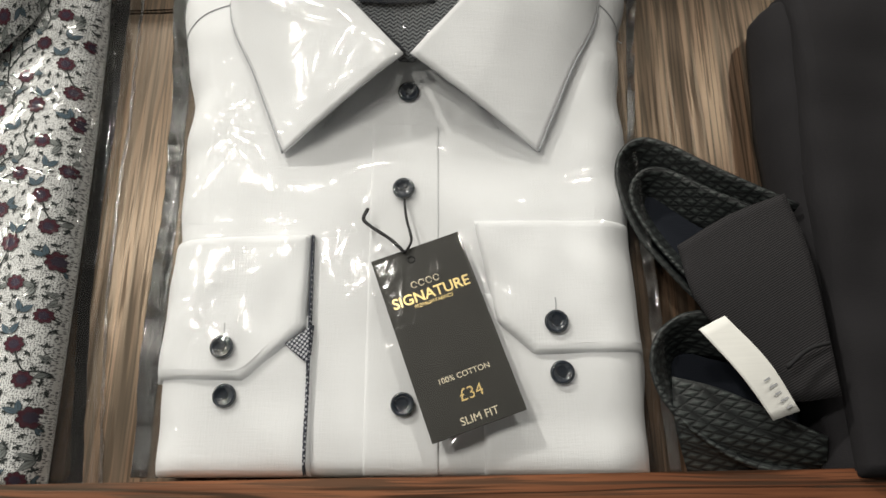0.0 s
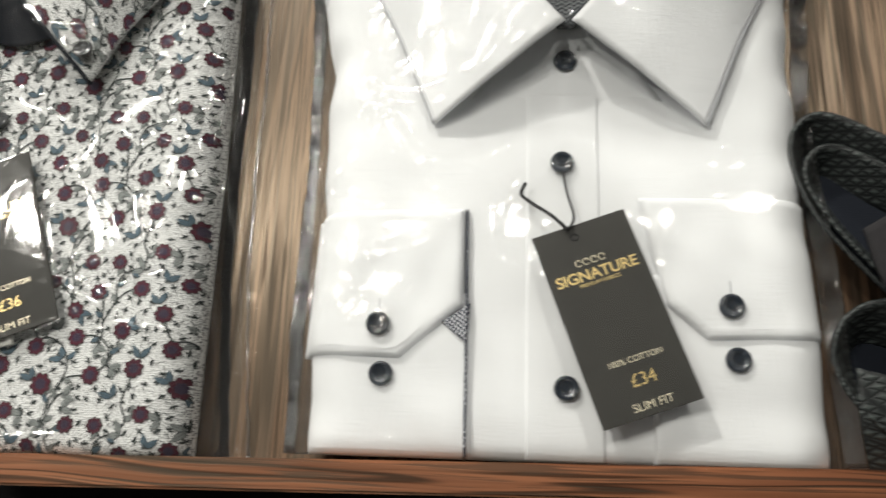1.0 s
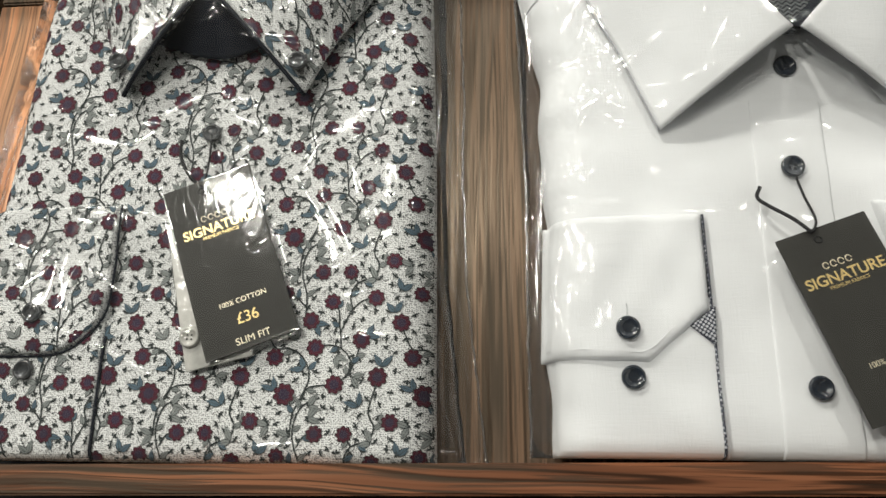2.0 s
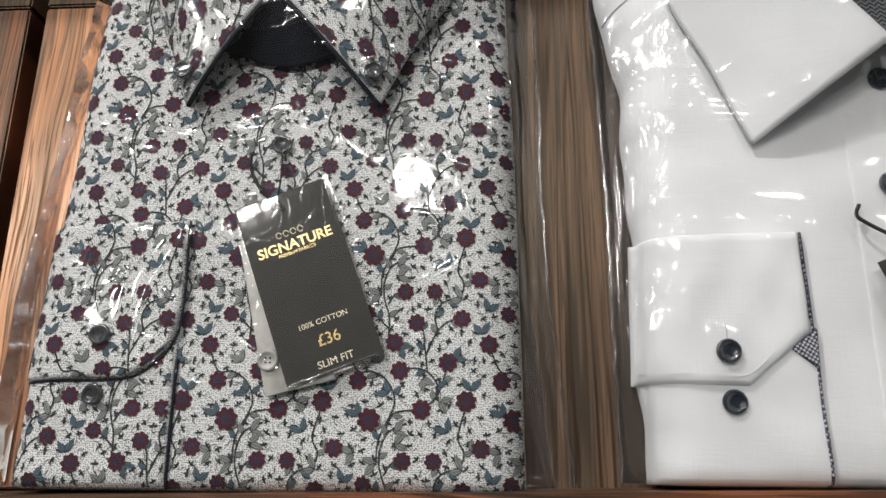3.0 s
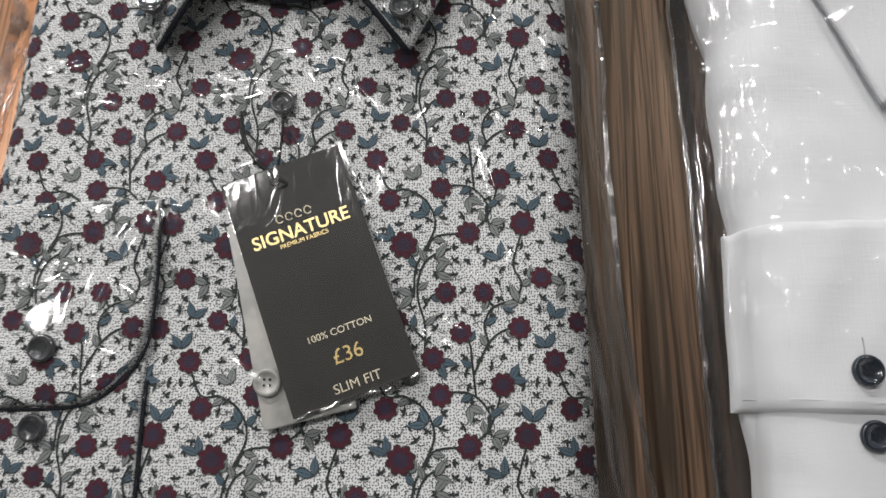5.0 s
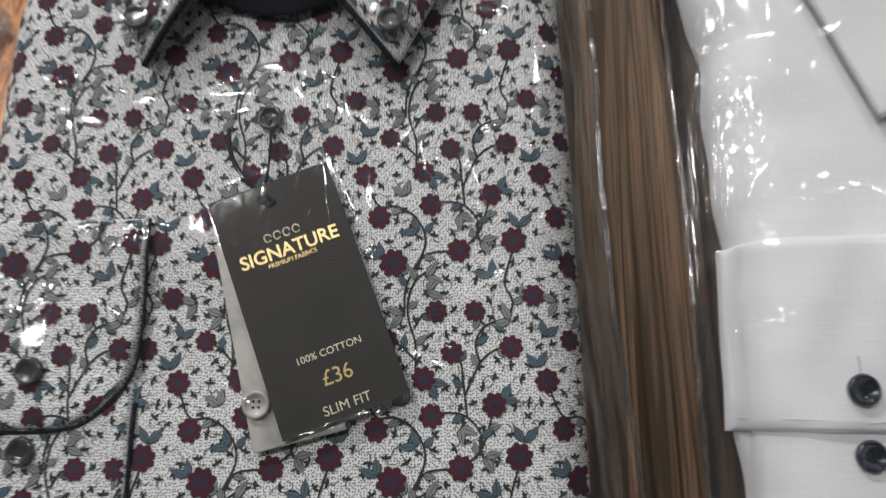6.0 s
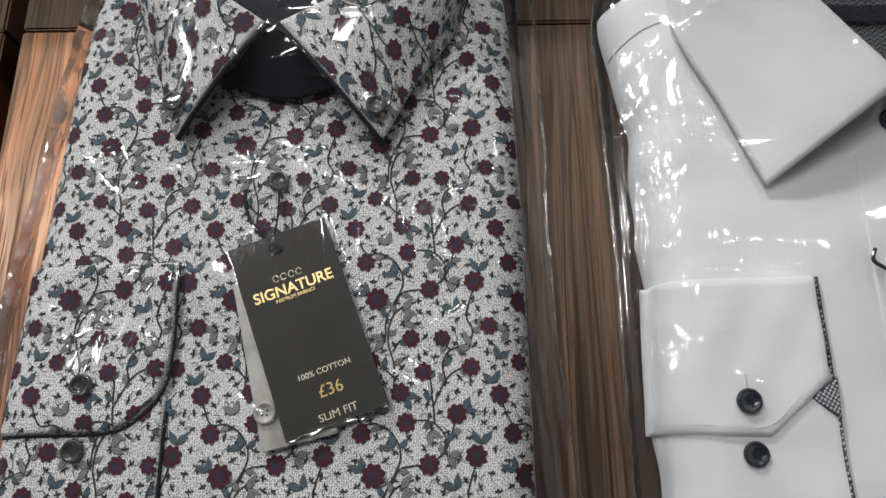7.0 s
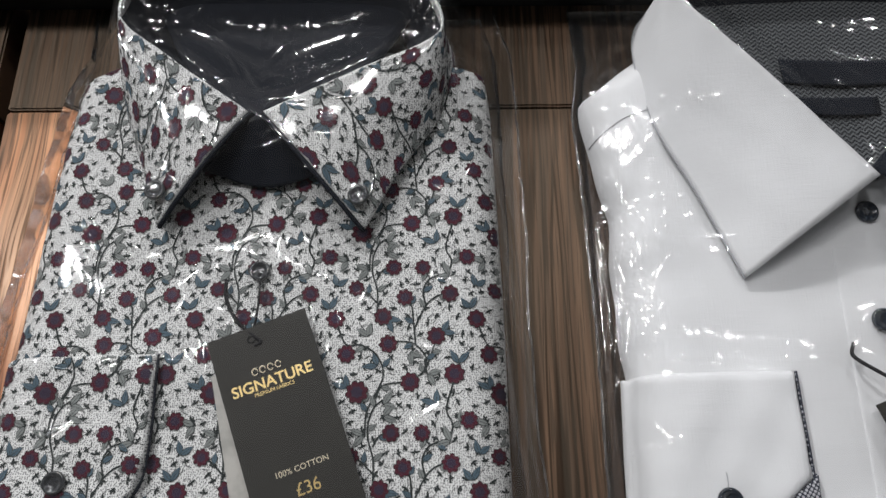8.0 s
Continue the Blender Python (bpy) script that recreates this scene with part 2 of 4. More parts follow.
    t.links.new(veil.outputs[0], out.inputs["Surface"])
    return m


FILM = film_material("clear_film", 0.97)
# Tinted grey to darken the bag's margins, where the wood's glare is missing.
FILM_BACK = film_material("glare_dimming_film", 0.80)
# Gloss multiplied so that the bag's edges show as bright lines.
FILM_WELD = film_material("welded_film", 0.92, 3.5)
PLASTER = cloth("pale_plaster", (0.30, 0.29, 0.28), 60, 0.9, 0.001)
CEILING = cloth("ceiling_paint", (0.35, 0.35, 0.35), 60, 0.9, 0.001)
CARPET = cloth("dark_carpet", (0.012, 0.012, 0.013), 200, 0.95, 0.002)


# ---- building helpers ----
def mesh_from(name, verts, faces, mats, index=None, smooth=True):
    me = bpy.data.meshes.new(name)
    me.from_pydata([tuple(v) for v in verts], [], faces)
    for m in mats if isinstance(mats, (list, tuple)) else [mats]:
        me.materials.append(m)
    if index is not None:
        me.polygons.foreach_set("material_index", index)
    me.polygons.foreach_set("use_smooth", [smooth] * len(me.polygons))
    me.update()
    return me


def child(name, me, parent, label=""):
    ob = new(name, me)
    ob.parent = parent
    ob.matrix_parent_inverse = parent.matrix_basis.inverted() if parent.parent is None else Matrix.Identity(4)
    return tagged(ob, label)


def part(name, bm, mat, parent, label="", smooth=False):
    me = bpy.data.meshes.new(name)
    bm.to_mesh(me)
    bm.free()
    for m in mat if isinstance(mat, (list, tuple)) else [mat]:
        me.materials.append(m)
    if smooth:
        me.polygons.foreach_set("use_smooth", [True] * len(me.polygons))
    return child(name, me, parent, label)


def thing(name, x, y, z, label, category, group="", kind=""):
    ob = new(name)
    ob.empty_display_size = 0.02
    ob.matrix_basis = pose(x, y, z)
    return tagged(ob, label, category, group, kind)


def box_bm(x0, x1, y0, y1, z0, z1, bevel=0.0):
    bm = bmesh.new()
    bmesh.ops.create_cube(bm, size=1.0)
    for v in bm.verts:
        v.co = (x0 + (v.co.x + 0.5) * (x1 - x0), y0 + (v.co.y + 0.5) * (y1 - y0), z0 + (v.co.z + 0.5) * (z1 - z0))
    if bevel:
        bmesh.ops.bevel(bm, geom=bm.edges[:], offset=bevel, segments=2, affect="EDGES")
    return bm


def structure(name, bm, mat, label):
    me = bpy.data.meshes.new(name)
    bm.to_mesh(me)
    bm.free()
    me.materials.append(mat)
    return tagged(new(name, me), label, name.split("_")[0], kind="structure")


def spline(points, n):
    """n points along a Catmull-Rom curve through the given ones, evenly by index."""
    p = np.array(points, float)
    p = np.vstack([2 * p[0] - p[1], p, 2 * p[-1] - p[-2]])
    out = []
    for u in np.linspace(0, len(points) - 1 - 1e-9, n):
        k, f = int(u), u - int(u)
        a, b, c, d = p[k:k + 4]
        out.append(0.5 * (2 * b + (c - a) * f + (2 * a - 5 * b + 4 * c - d) * f * f + (3 * b - a - 3 * c + d) * f ** 3))
    return np.array(out)


def tube_mesh(name, points, radius, mat, sides=8):
    """A round cord along points, closed at the ends."""
    p = np.array(points, float)
    verts, faces = [], []
    for k in range(len(p)):
        d = Vector(p[min(k + 1, len(p) - 1)] - p[max(k - 1, 0)]).normalized()
        a = d.cross(Vector((0.1, 0.2, 1))).normalized()
        b = d.cross(a)
        for s in range(sides):
            w = 2 * math.pi * s / sides
            verts.append(Vector(p[k]) + radius * (math.cos(w) * a + math.sin(w) * b))
    for k in range(len(p) - 1):
        for s in range(sides):
            q = (s + 1) % sides
            faces.append((k * sides + s, k * sides + q, (k + 1) * sides + q, (k + 1) * sides + s))
    faces.append(tuple(range(sides))[::-1])
    faces.append(tuple(range((len(p) - 1) * sides, len(p) * sides)))
    return mesh_from(name, verts, faces, mat)


def sheet_mesh(name, rows, thickness, mat):
    """A cloth sheet through rows of points (grid), thickened downwards along its normals."""
    g = np.array(rows, float)
    du, dv = np.gradient(g, axis=0), np.gradient(g, axis=1)
    nrm = np.cross(du, dv)
    nrm /= np.linalg.norm(nrm, axis=2, keepdims=True) + 1e-12
    if nrm[..., 2].mean() < 0:
        nrm = -nrm
    h, w, _ = g.shape
    verts = np.vstack([g.reshape(-1, 3), (g - nrm * thickness).reshape(-1, 3)])
    faces, off = [], h * w
    for i in range(h - 1):
        for j in range(w - 1):
            a, b, c, d = i * w + j, i * w + j + 1, (i + 1) * w + j + 1, (i + 1) * w + j
            faces += [(a, b, c, d), (d + off, c + off, b + off, a + off)]
    ring = [j for j in range(w)] + [i * w + w - 1 for i in range(1, h)] + [(h - 1) * w + j for j in range(w - 2, -1, -1)] + [i * w for i in range(h - 2, 0, -1)]
    for a, b in zip(ring, ring[1:] + ring[:1]):
        faces.append((b, a, a + off, b + off))
    return mesh_from(name, verts, faces, mat)


def smooth01(t):
    t = np.clip(t, 0, 1)
    return t * t * (3 - 2 * t)


def round01(t):
    t = np.clip(t, 0, 1)
    return np.sqrt(np.clip(1 - (1 - t) ** 2, 0, 1))


def lumps(x, y, size, seed):
    """Smooth unevenness of about -1 to 1, made of a few crossed waves."""
    r = random.Random(seed)
    out = 0
    for _ in range(6):
        a, k, f = r.uniform(0, 6.28), r.uniform(0.6, 1.6) * 6.28 / size, r.uniform(0, 6.28)
        out = out + np.sin(k * (x * math.cos(a) + y * math.sin(a)) + f)
    return out / 3.5


# ---- structure: the display table and the shop round it ----
def table_board(name, x0, x1, y0, y1, label, mat=OAK):
    return structure(name, box_bm(x0, x1, y0, y1, -0.025, 0.0, 0.0012), mat, label)


table_board("table_top_1", -0.4050, 0.60, 0.0655, 0.3595, "dark stained oak table board with glossy lacquer")
table_board("table_top_2", -1.10, -0.5195, 0.0655, 0.3595, "reddish oak table board with glossy lacquer", OAK_RED)
table_board("table_top_5", -0.5085, -0.4058, 0.0655, 0.3595, "orange oak table board with bold grain", OAK_ORANGE)
table_board("table_top_3", -0.5085, 0.60, 0.3610, 0.47, "dark stained oak board along the table's back")
table_board("table_top_4", -1.10, -0.5195, 0.3610, 0.47, "dark stained oak board along the table's back")
lip = box_bm(-1.0, 0.80, -0.0148, 0.0, -0.03, 0.040, 0.0012)
lip.transform(pose(-0.10, 0.0698, 0, 0, 0, 0.98))
structure("table_lip", lip, OAK_LIP, "reddish oak lip along the table's front edge")
structure("table_underside", box_bm(-1.10, 0.60, 0.12, 0.47, -0.06, -0.0255), BLACK, "black board under the table top")
structure("table_base", box_bm(-1.08, 0.58, 0.14, 0.46, -0.9, -0.0605), BLACK, "black plinth under the display table")
# Added out of view: its height sets the shadow over the table's back.
structure("riser_back", box_bm(-1.10, 0.60, 0.432, 0.47, 0.001, 0.060, 0.002), BLACK, "unseen black panel added to shade the table's back")
structure("floor", box_bm(-3, 3, -2.5, 3, -0.95, -0.9), CARPET, "dark shop floor")
structure("ceiling", box_bm(-3, 3, -2.5, 3, CEIL, CEIL + 0.05), CEILING, "plain grey shop ceiling")
structure("wall_north", box_bm(-3, 3, 3, 3.05, -0.9, CEIL), PLASTER, "plain shop wall")
structure("wall_south", box_bm(-3, 3, -2.55, -2.5, -0.9, CEIL), PLASTER, "plain shop wall")
structure("wall_west", box_bm(-3.05, -3, -2.5, 3, -0.9, CEIL), PLASTER, "plain shop wall")
structure("wall_east", box_bm(3, 3.05, -2.5, 3, -0.9, CEIL), PLASTER, "plain shop wall")


# ---- folded shirts ----
class Shirt:
    """The soft slab of a folded shirt: its outline and the height of its upper face."""

    def __init__(self, left, right, y0, y1, thick, slope, seed, wobble=0.0):
        self.wobble = wobble
        self.left, self.right, self.y0, self.y1, self.thick, self.slope, self.seed = left, right, y0, y1, thick, slope, seed

    def sides(self, y):
        """The outline's left and right x at y (lists of (y, x) stations)."""
        w = self.wobble * (np.sin(y * 61 + self.seed) + 0.6 * np.sin(y * 143 + 2 * self.seed))
        return (np.interp(y, [a for a, _ in self.left], [b for _, b in self.left]) + w,
                np.interp(y, [a for a, _ in self.right], [b for _, b in self.right]) - w)

    def top(self, x, y):
        x, y = np.asarray(x, float), np.asarray(y, float)
        l, r = self.sides(y)
        d = np.minimum(x - l, r - x)
        side = 0.35 + 0.65 * round01(d / 0.024)
        front = 0.80 + 0.20 * round01((y - self.y0) / 0.008)
        back = 0.30 + 0.70 * round01((self.y1 - y) / 0.045)
        h = (self.thick + self.slope * (y - self.y0)) * side * front * back
        crease = np.exp(-d / 0.016) * np.clip(d / 0.004, 0, 1)
        return h + 0.0006 * lumps(x, y, 0.05, self.seed) + self.wobble * 1.1 * crease * lumps(0.5 * x, y, 0.026, self.seed + 4)

    def body_mesh(self, name, mat, nx=110, ny=130):
        ys = np.linspace(self.y0, self.y1, ny)
        verts, faces = [], []
        for j, y in enumerate(ys):
            l, r = self.sides(y)
            u = np.linspace(0, 1, nx)
            u = 0.5 - 0.5 * np.cos(np.pi * u) * (0.4 + 0.6 * np.abs(2 * u - 1))
            xs = l + (r - l) * u
            for x, z in zip(xs, self.top(xs, np.full(nx, y))):
                verts.append((x, y, z))
        for j in range(ny - 1):
            for i in range(nx - 1):
                a = j * nx + i
                faces.append((a, a + 1, a + nx + 1, a + nx))
        ring = [i for i in range(nx)] + [j * nx + nx - 1 for j in range(1, ny)] + [(ny - 1) * nx + i for i in range(nx - 2, -1, -1)] + [j * nx for j in range(ny - 2, 0, -1)]
        base = len(verts)
        cx, cy = np.mean([v[0] for v in verts]), np.mean([v[1] for v in verts])
        for k in ring:
            x, y, z = verts[k]
            verts.append((x + 0.004 * np.sign(cx - x), y + 0.002 * np.sign(cy - y), 0.0006))
        n = len(ring)
        for k in range(n):
            q = (k + 1) % n
            faces.append((ring[q], ring[k], base + k, base + q))
        faces.append(tuple(base + k for k in range(n))[::-1])
        return mesh_from(name, verts, faces, mat)


def inside_depth(poly, x, y):
    """How deep (x, y) lies inside a convex anticlockwise outline; negative outside."""
    d = np.full(np.shape(x), 9.0)
    for (ax, ay), (bx, by) in zip(poly, poly[1:] + poly[:1]):
        n = math.hypot(bx - ax, by - ay)
        d = np.minimum(d, ((bx - ax) * (y - ay) - (by - ay) * (x - ax)) / n)
    return d


def plate_mesh(name, poly, ground, lift, mat, step=0.0025, edge=0.0022, wave=0.0, seed=1):
    """A layer of cloth of a convex outline, lying on a surface, its rim rounded down."""
    area = sum(a[0] * b[1] - b[0] * a[1] for a, b in zip(poly, poly[1:] + poly[:1]))
    poly = poly if area > 0 else poly[::-1]
    xs, ys = [p[0] for p in poly], [p[1] for p in poly]
    bm = bmesh.new()
    nx, ny = max(2, int((max(xs) - min(xs)) / step)), max(2, int((max(ys) - min(ys)) / step))
    bmesh.ops.create_grid(bm, x_segments=nx, y_segments=ny, size=0.5)
    for v in bm.verts:
        v.co = (min(xs) + (v.co.x + 0.5) * (max(xs) - min(xs)), min(ys) + (v.co.y + 0.5) * (max(ys) - min(ys)), 0)
    for inset in (edge, edge * 0.4, 0.0):
        for (ax, ay), (bx, by) in zip(poly, poly[1:] + poly[:1]):
            n = Vector((by - ay, ax - bx, 0)).normalized()
            bmesh.ops.bisect_plane(bm, geom=bm.verts[:] + bm.edges[:] + bm.faces[:], plane_co=Vector((ax, ay, 0)) - n * inset, plane_no=n,
                                   clear_outer=inset == 0.0)
    rim = [e for e in bm.edges if e.is_boundary]
    new_geo = bmesh.ops.extrude_edge_only(bm, edges=rim)["geom"]
    low = {v for v in new_geo if isinstance(v, bmesh.types.BMVert)}
    co = np.array([v.co[:] for v in bm.verts])
    d = inside_depth(poly, co[:, 0], co[:, 1])
    base = ground(co[:, 0], co[:, 1])
    z = base + lift * (0.45 + 0.55 * round01(d / edge)) + wave * lumps(co[:, 0], co[:, 1], 0.035, seed)
    for k, v in enumerate(bm.verts):
        v.co.z = base[k] - 0.0006 if v in low else z[k]
    me = bpy.data.meshes.new(name)
    bmesh.ops.recalc_face_normals(bm, faces=bm.faces[:])
    bm.to_mesh(me)
    bm.free()
    me.materials.append(mat)
    me.polygons.foreach_set("use_smooth", [True] * len(me.polygons))
    return me


def button_mesh(name, radius, mat):
    """A round shirt button with a raised rim, a dished middle and four holes."""
    prof = [(0, 0.0010), (0.30, 0.0010), (0.55, 0.0011), (0.68, 0.0019), (0.82, 0.0023), (0.95, 0.0019), (1.0, 0.0010), (0.96, 0.0)]
    n, verts, faces, idx = 32, [(0, 0, prof[0][1])], [], []
    for r, z in prof[1:]:
        verts += [(radius * r * math.cos(6.28319 * k / n), radius * r * math.sin(6.28319 * k / n), z) for k in range(n)]
    for k in range(n):
        faces.append((0, 1 + k, 1 + (k + 1) % n))
        idx.append(0)
    for ring in range(len(prof) - 2):
        for k in range(n):
            a, b = 1 + ring * n + k, 1 + ring * n + (k + 1) % n
            faces.append((a, a + n, b + n, b))
            idx.append(0)
    for sx, sy in ((1, 1), (-1, 1), (-1, -1), (1, -1)):
        base = len(verts)
        verts += [(radius * (0.2 * sx + 0.1 * math.cos(6.28319 * k / 10)), radius * (0.2 * sy + 0.1 * math.sin(6.28319 * k / 10)), 0.00125) for k in range(10)]
        faces.append(tuple(range(base, base + 10)))
        idx.append(1)
    return mesh_from(name, verts, faces, [mat, HOLE], idx)


def collar_rows(fold, outer, inner, bulge, n=170, m=26):
    """The collar's fall, from its fold down to the outer edge, and its stand inside, from the fold to the neck seam."""
    f, o, i = spline(fold, n), spline(outer, n), spline(inner, n)
    fall, stand = [], []
    for u in np.linspace(0, 1, m):
        p = f * (1 - u) + o * u
        p[:, 2] += bulge * np.sin(np.pi * min(1, u * 1.0)) * 1.0
        p[:, 2] += 0.0004 * lumps(p[:, 0], p[:, 1], 0.04, 5)
        fall.append(p)
    for u in np.linspace(0, 1, 8):
        p = f * (1 - u) + i * u
        p[:, 2] -= 0.0018 + 0.004 * math.sin(math.pi * u)
        stand.append(p)
    return np.array(fall), np.array(stand)


def film_over(name, outline_left, outline_right, y0, y1, obstacles, margin, seed, folds=(), crumples=(), tag=None, glints=(), step=0.0009):
    """Clear film laid over the given points: a membrane held up by them, with creases, its edges lying on the table.
    glints: spots tilted to mirror a lamp.
    """
    x0 = min(b for _, b in outline_left)
    x1 = max(b for _, b in outline_right)
    coarse = 0.003
    nx, ny = int((x1 - x0) / coarse) + 1, int((y1 - y0) / coarse) + 1
    low = np.full((ny, nx), margin)
    pts = np.vstack(obstacles)
    i = np.clip(((pts[:, 0] - x0) / coarse).round().astype(int), 0, nx - 1)
    j = np.clip(((pts[:, 1] - y0) / coarse).round().astype(int), 0, ny - 1)
    np.maximum.at(low, (j, i), pts[:, 2] + 0.0016)
    for _ in range(1):
        pad = np.pad(low, 1, mode="edge")
        low = np.maximum.reduce([pad[a:a + ny, b:b + nx] for a in range(3) for b in range(3)])
    h = low.copy()
    for _ in range(60):
        pad = np.pad(h, 1, mode="edge")
        mean = (pad[:-2, 1:-1] + pad[2:, 1:-1] + pad[1:-1, :-2] + pad[1:-1, 2:]) / 4
        h = np.maximum(low, mean - 0.00002)

    def eased(q, times):
        for _ in range(times):
            pad = np.pad(q, 1, mode="edge")
            q = (pad[:-2, 1:-1] + pad[2:, 1:-1] + pad[1:-1, :-2] + pad[1:-1, 2:] + 2 * q) / 6
        return q
    h = eased(h, 14)
    short = np.maximum(0, low - 0.0010 - h)
    pad = np.pad(short, 1, mode="edge")
    h = h + eased(np.maximum.reduce([pad[a:a + ny, b:b + nx] for a in range(3) for b in range(3)]), 5)
    mx, my = int((x1 - x0) / step), int((y1 - y0) / step)
    ys = np.linspace(y0, y1, my)
    u = np.linspace(0, 1, mx)
    left = np.interp(ys, [a for a, _ in outline_left], [b for _, b in outline_left])
    right = np.interp(ys, [a for a, _ in outline_right], [b for _, b in outline_right])
    left = left + 0.0009 * lumps(ys, 0 * ys, 0.11, seed + 31) + 0.0004 * lumps(ys, 0 * ys, 0.022, seed + 32)
    right = right + 0.0009 * lumps(ys, 0 * ys, 0.10, seed + 33) + 0.0004 * lumps(ys, 0 * ys, 0.024, seed + 34)
    X = left[:, None] + (right - left)[:, None] * u[None, :]
    Y = np.repeat(ys[:, None], mx, axis=1)
    fi, fj = (X - x0) / coarse, (Y - y0) / coarse
    a, b = np.clip(fi.astype(int), 0, nx - 2), np.clip(fj.astype(int), 0, ny - 2)
    fi, fj = np.clip(fi - a, 0, 1), np.clip(fj - b, 0, 1)
    Z = (h[b, a] * (1 - fi) + h[b, a + 1] * fi) * (1 - fj) + (h[b + 1, a] * (1 - fi) + h[b + 1, a + 1] * fi) * fj
    Z = eased(Z, 12)
    Z = Z + 0.0006 + 0.0002 * (1 + lumps(X, Y, 0.085, seed)) + 0.00003 * (1 + lumps(X, Y, 0.02, seed + 7))
    r = random.Random(seed)
    for ax, ay, bx, by, high, wide in folds:
        long = math.hypot(bx - ax, by - ay) / 2
        s = ((X - (ax + bx) / 2) * (bx - ax) + (Y - (ay + by) / 2) * (by - ay)) / (2 * long)
        d = ((Y - (ay + by) / 2) * (bx - ax) - (X - (ax + bx) / 2) * (by - ay)) / (2 * long) - 0.0012 * np.sin(s * 160)
        Z = Z + high * np.clip(1 - (s / long) ** 2, 0, 1) * np.exp(-(d / wide) ** 2)
    for _ in range(105):
        cx, cy, ang = r.uniform(x0, x1), r.uniform(y0, y1), r.gauss(0.1, 0.9)
        long, wide, high, bend = r.uniform(0.010, 0.060), r.uniform(0.0007, 0.0015), r.uniform(0.0003, 0.0009), r.uniform(-9, 9)
        s = (X - cx) * math.cos(ang) + (Y - cy) * math.sin(ang)
        d = -(X - cx) * math.sin(ang) + (Y - cy) * math.cos(ang) - bend * s * s
        crest = np.exp(-np.abs(d) / wide) if r.random() < 0.7 else 0.7 * np.exp(-(d / (2 * wide)) ** 2)
        Z = Z + high * np.clip(1 - (s / long) ** 2, 0, 1) * crest
    for _ in range(26):
        side, cy, long = r.choice((0, 1)), r.uniform(y0, y1), r.uniform(0.02, 0.07)
        rim = left[:, None] if side == 0 else right[:, None]
        d = np.abs(X - rim) - r.uniform(0.003, 0.018) - 0.003 * np.sin((Y - cy) * r.uniform(20, 70))
        Z = Z + r.uniform(0.0006, 0.0020) * np.clip(1 - ((Y - cy) / long) ** 2, 0, 1) * np.exp(-np.abs(d) / r.uniform(0.0008, 0.0018))
    # Highlights shaped into the film: small facets with slopes preset to mirror a lamp.
    for cx, cy, turn, long, wide, gx, gy in glints:
        a = radians(turn)
        s, d = (X - cx) * math.cos(a) + (Y - cy) * math.sin(a), (Y - cy) * math.cos(a) - (X - cx) * math.sin(a)
        d = d - 0.0012 * np.sin(s * 190)
        Z = Z + (gx * (X - cx) + gy * (Y - cy)) * np.exp(-(s / long) ** 4 - (d / wide) ** 2)
    if tag:
        back, wide, tall, there = tag
        u_ = back[0, 0] * X + back[0, 1] * Y + back[0, 3]
        v_ = back[1, 0] * X + back[1, 1] * Y + back[1, 3]
        held = smooth01(np.minimum(np.minimum(u_, wide - u_), np.minimum(-v_, tall + v_)) / 0.005 + 0.8)
        taut = there[2, 3] + there[2, 0] * u_ + there[2, 1] * v_ + 0.0022 + 0.00006 * lumps(X, Y, 0.035, seed + 9)
        Z = Z * (1 - 0.93 * held) + taut * 0.93 * held
    edge = np.minimum(X - left[:, None], right[:, None] - X)
    Z = Z + 0.0022 * np.exp(-((edge - 0.0012) / 0.0011) ** 2) * (0.6 + 0.4 * lumps(X, Y, 0.03, seed + 3))
    Z = np.where(edge < 0.0004, np.minimum(Z, 0.0012), Z)
    verts = np.stack([X, Y, Z], axis=2).reshape(-1, 3)
    k = (np.arange(my - 1)[:, None] * mx + np.arange(mx - 1)[None, :]).reshape(-1)
    faces = np.stack([k, k + 1, k + mx + 1, k + mx], axis=1).tolist()
    me = mesh_from(name, verts, faces, FILM)
    ruck = 0.45 * np.exp(-(edge / 0.012) ** 2) * (0.5 + 0.5 * lumps(X, Y, 0.05, seed + 5))
    for cx, cy, wide, tall in crumples:
        ruck = np.maximum(ruck, np.exp(-((X - cx) / wide) ** 2 - ((Y - cy) / tall) ** 2))
    me.attributes.new("crumple", "FLOAT", "POINT").data.foreach_set("value", np.clip(ruck, 0, 1).astype(np.float32).reshape(-1))
    return me, verts.reshape(my, mx, 3)


def points_of(root):
    """All mesh points of a thing, in the world; the obstacles for the film."""
    out = []
    for o in (root, *root.children_recursive):
        if o.type == "MESH":
            co = np.empty(len(o.data.vertices) * 3)
            o.data.vertices.foreach_get("co", co)
            co = co.reshape(-1, 3)
            m = np.array(o.matrix_basis)
            out.append(co @ m[:3, :3].T + m[:3, 3])
    return out


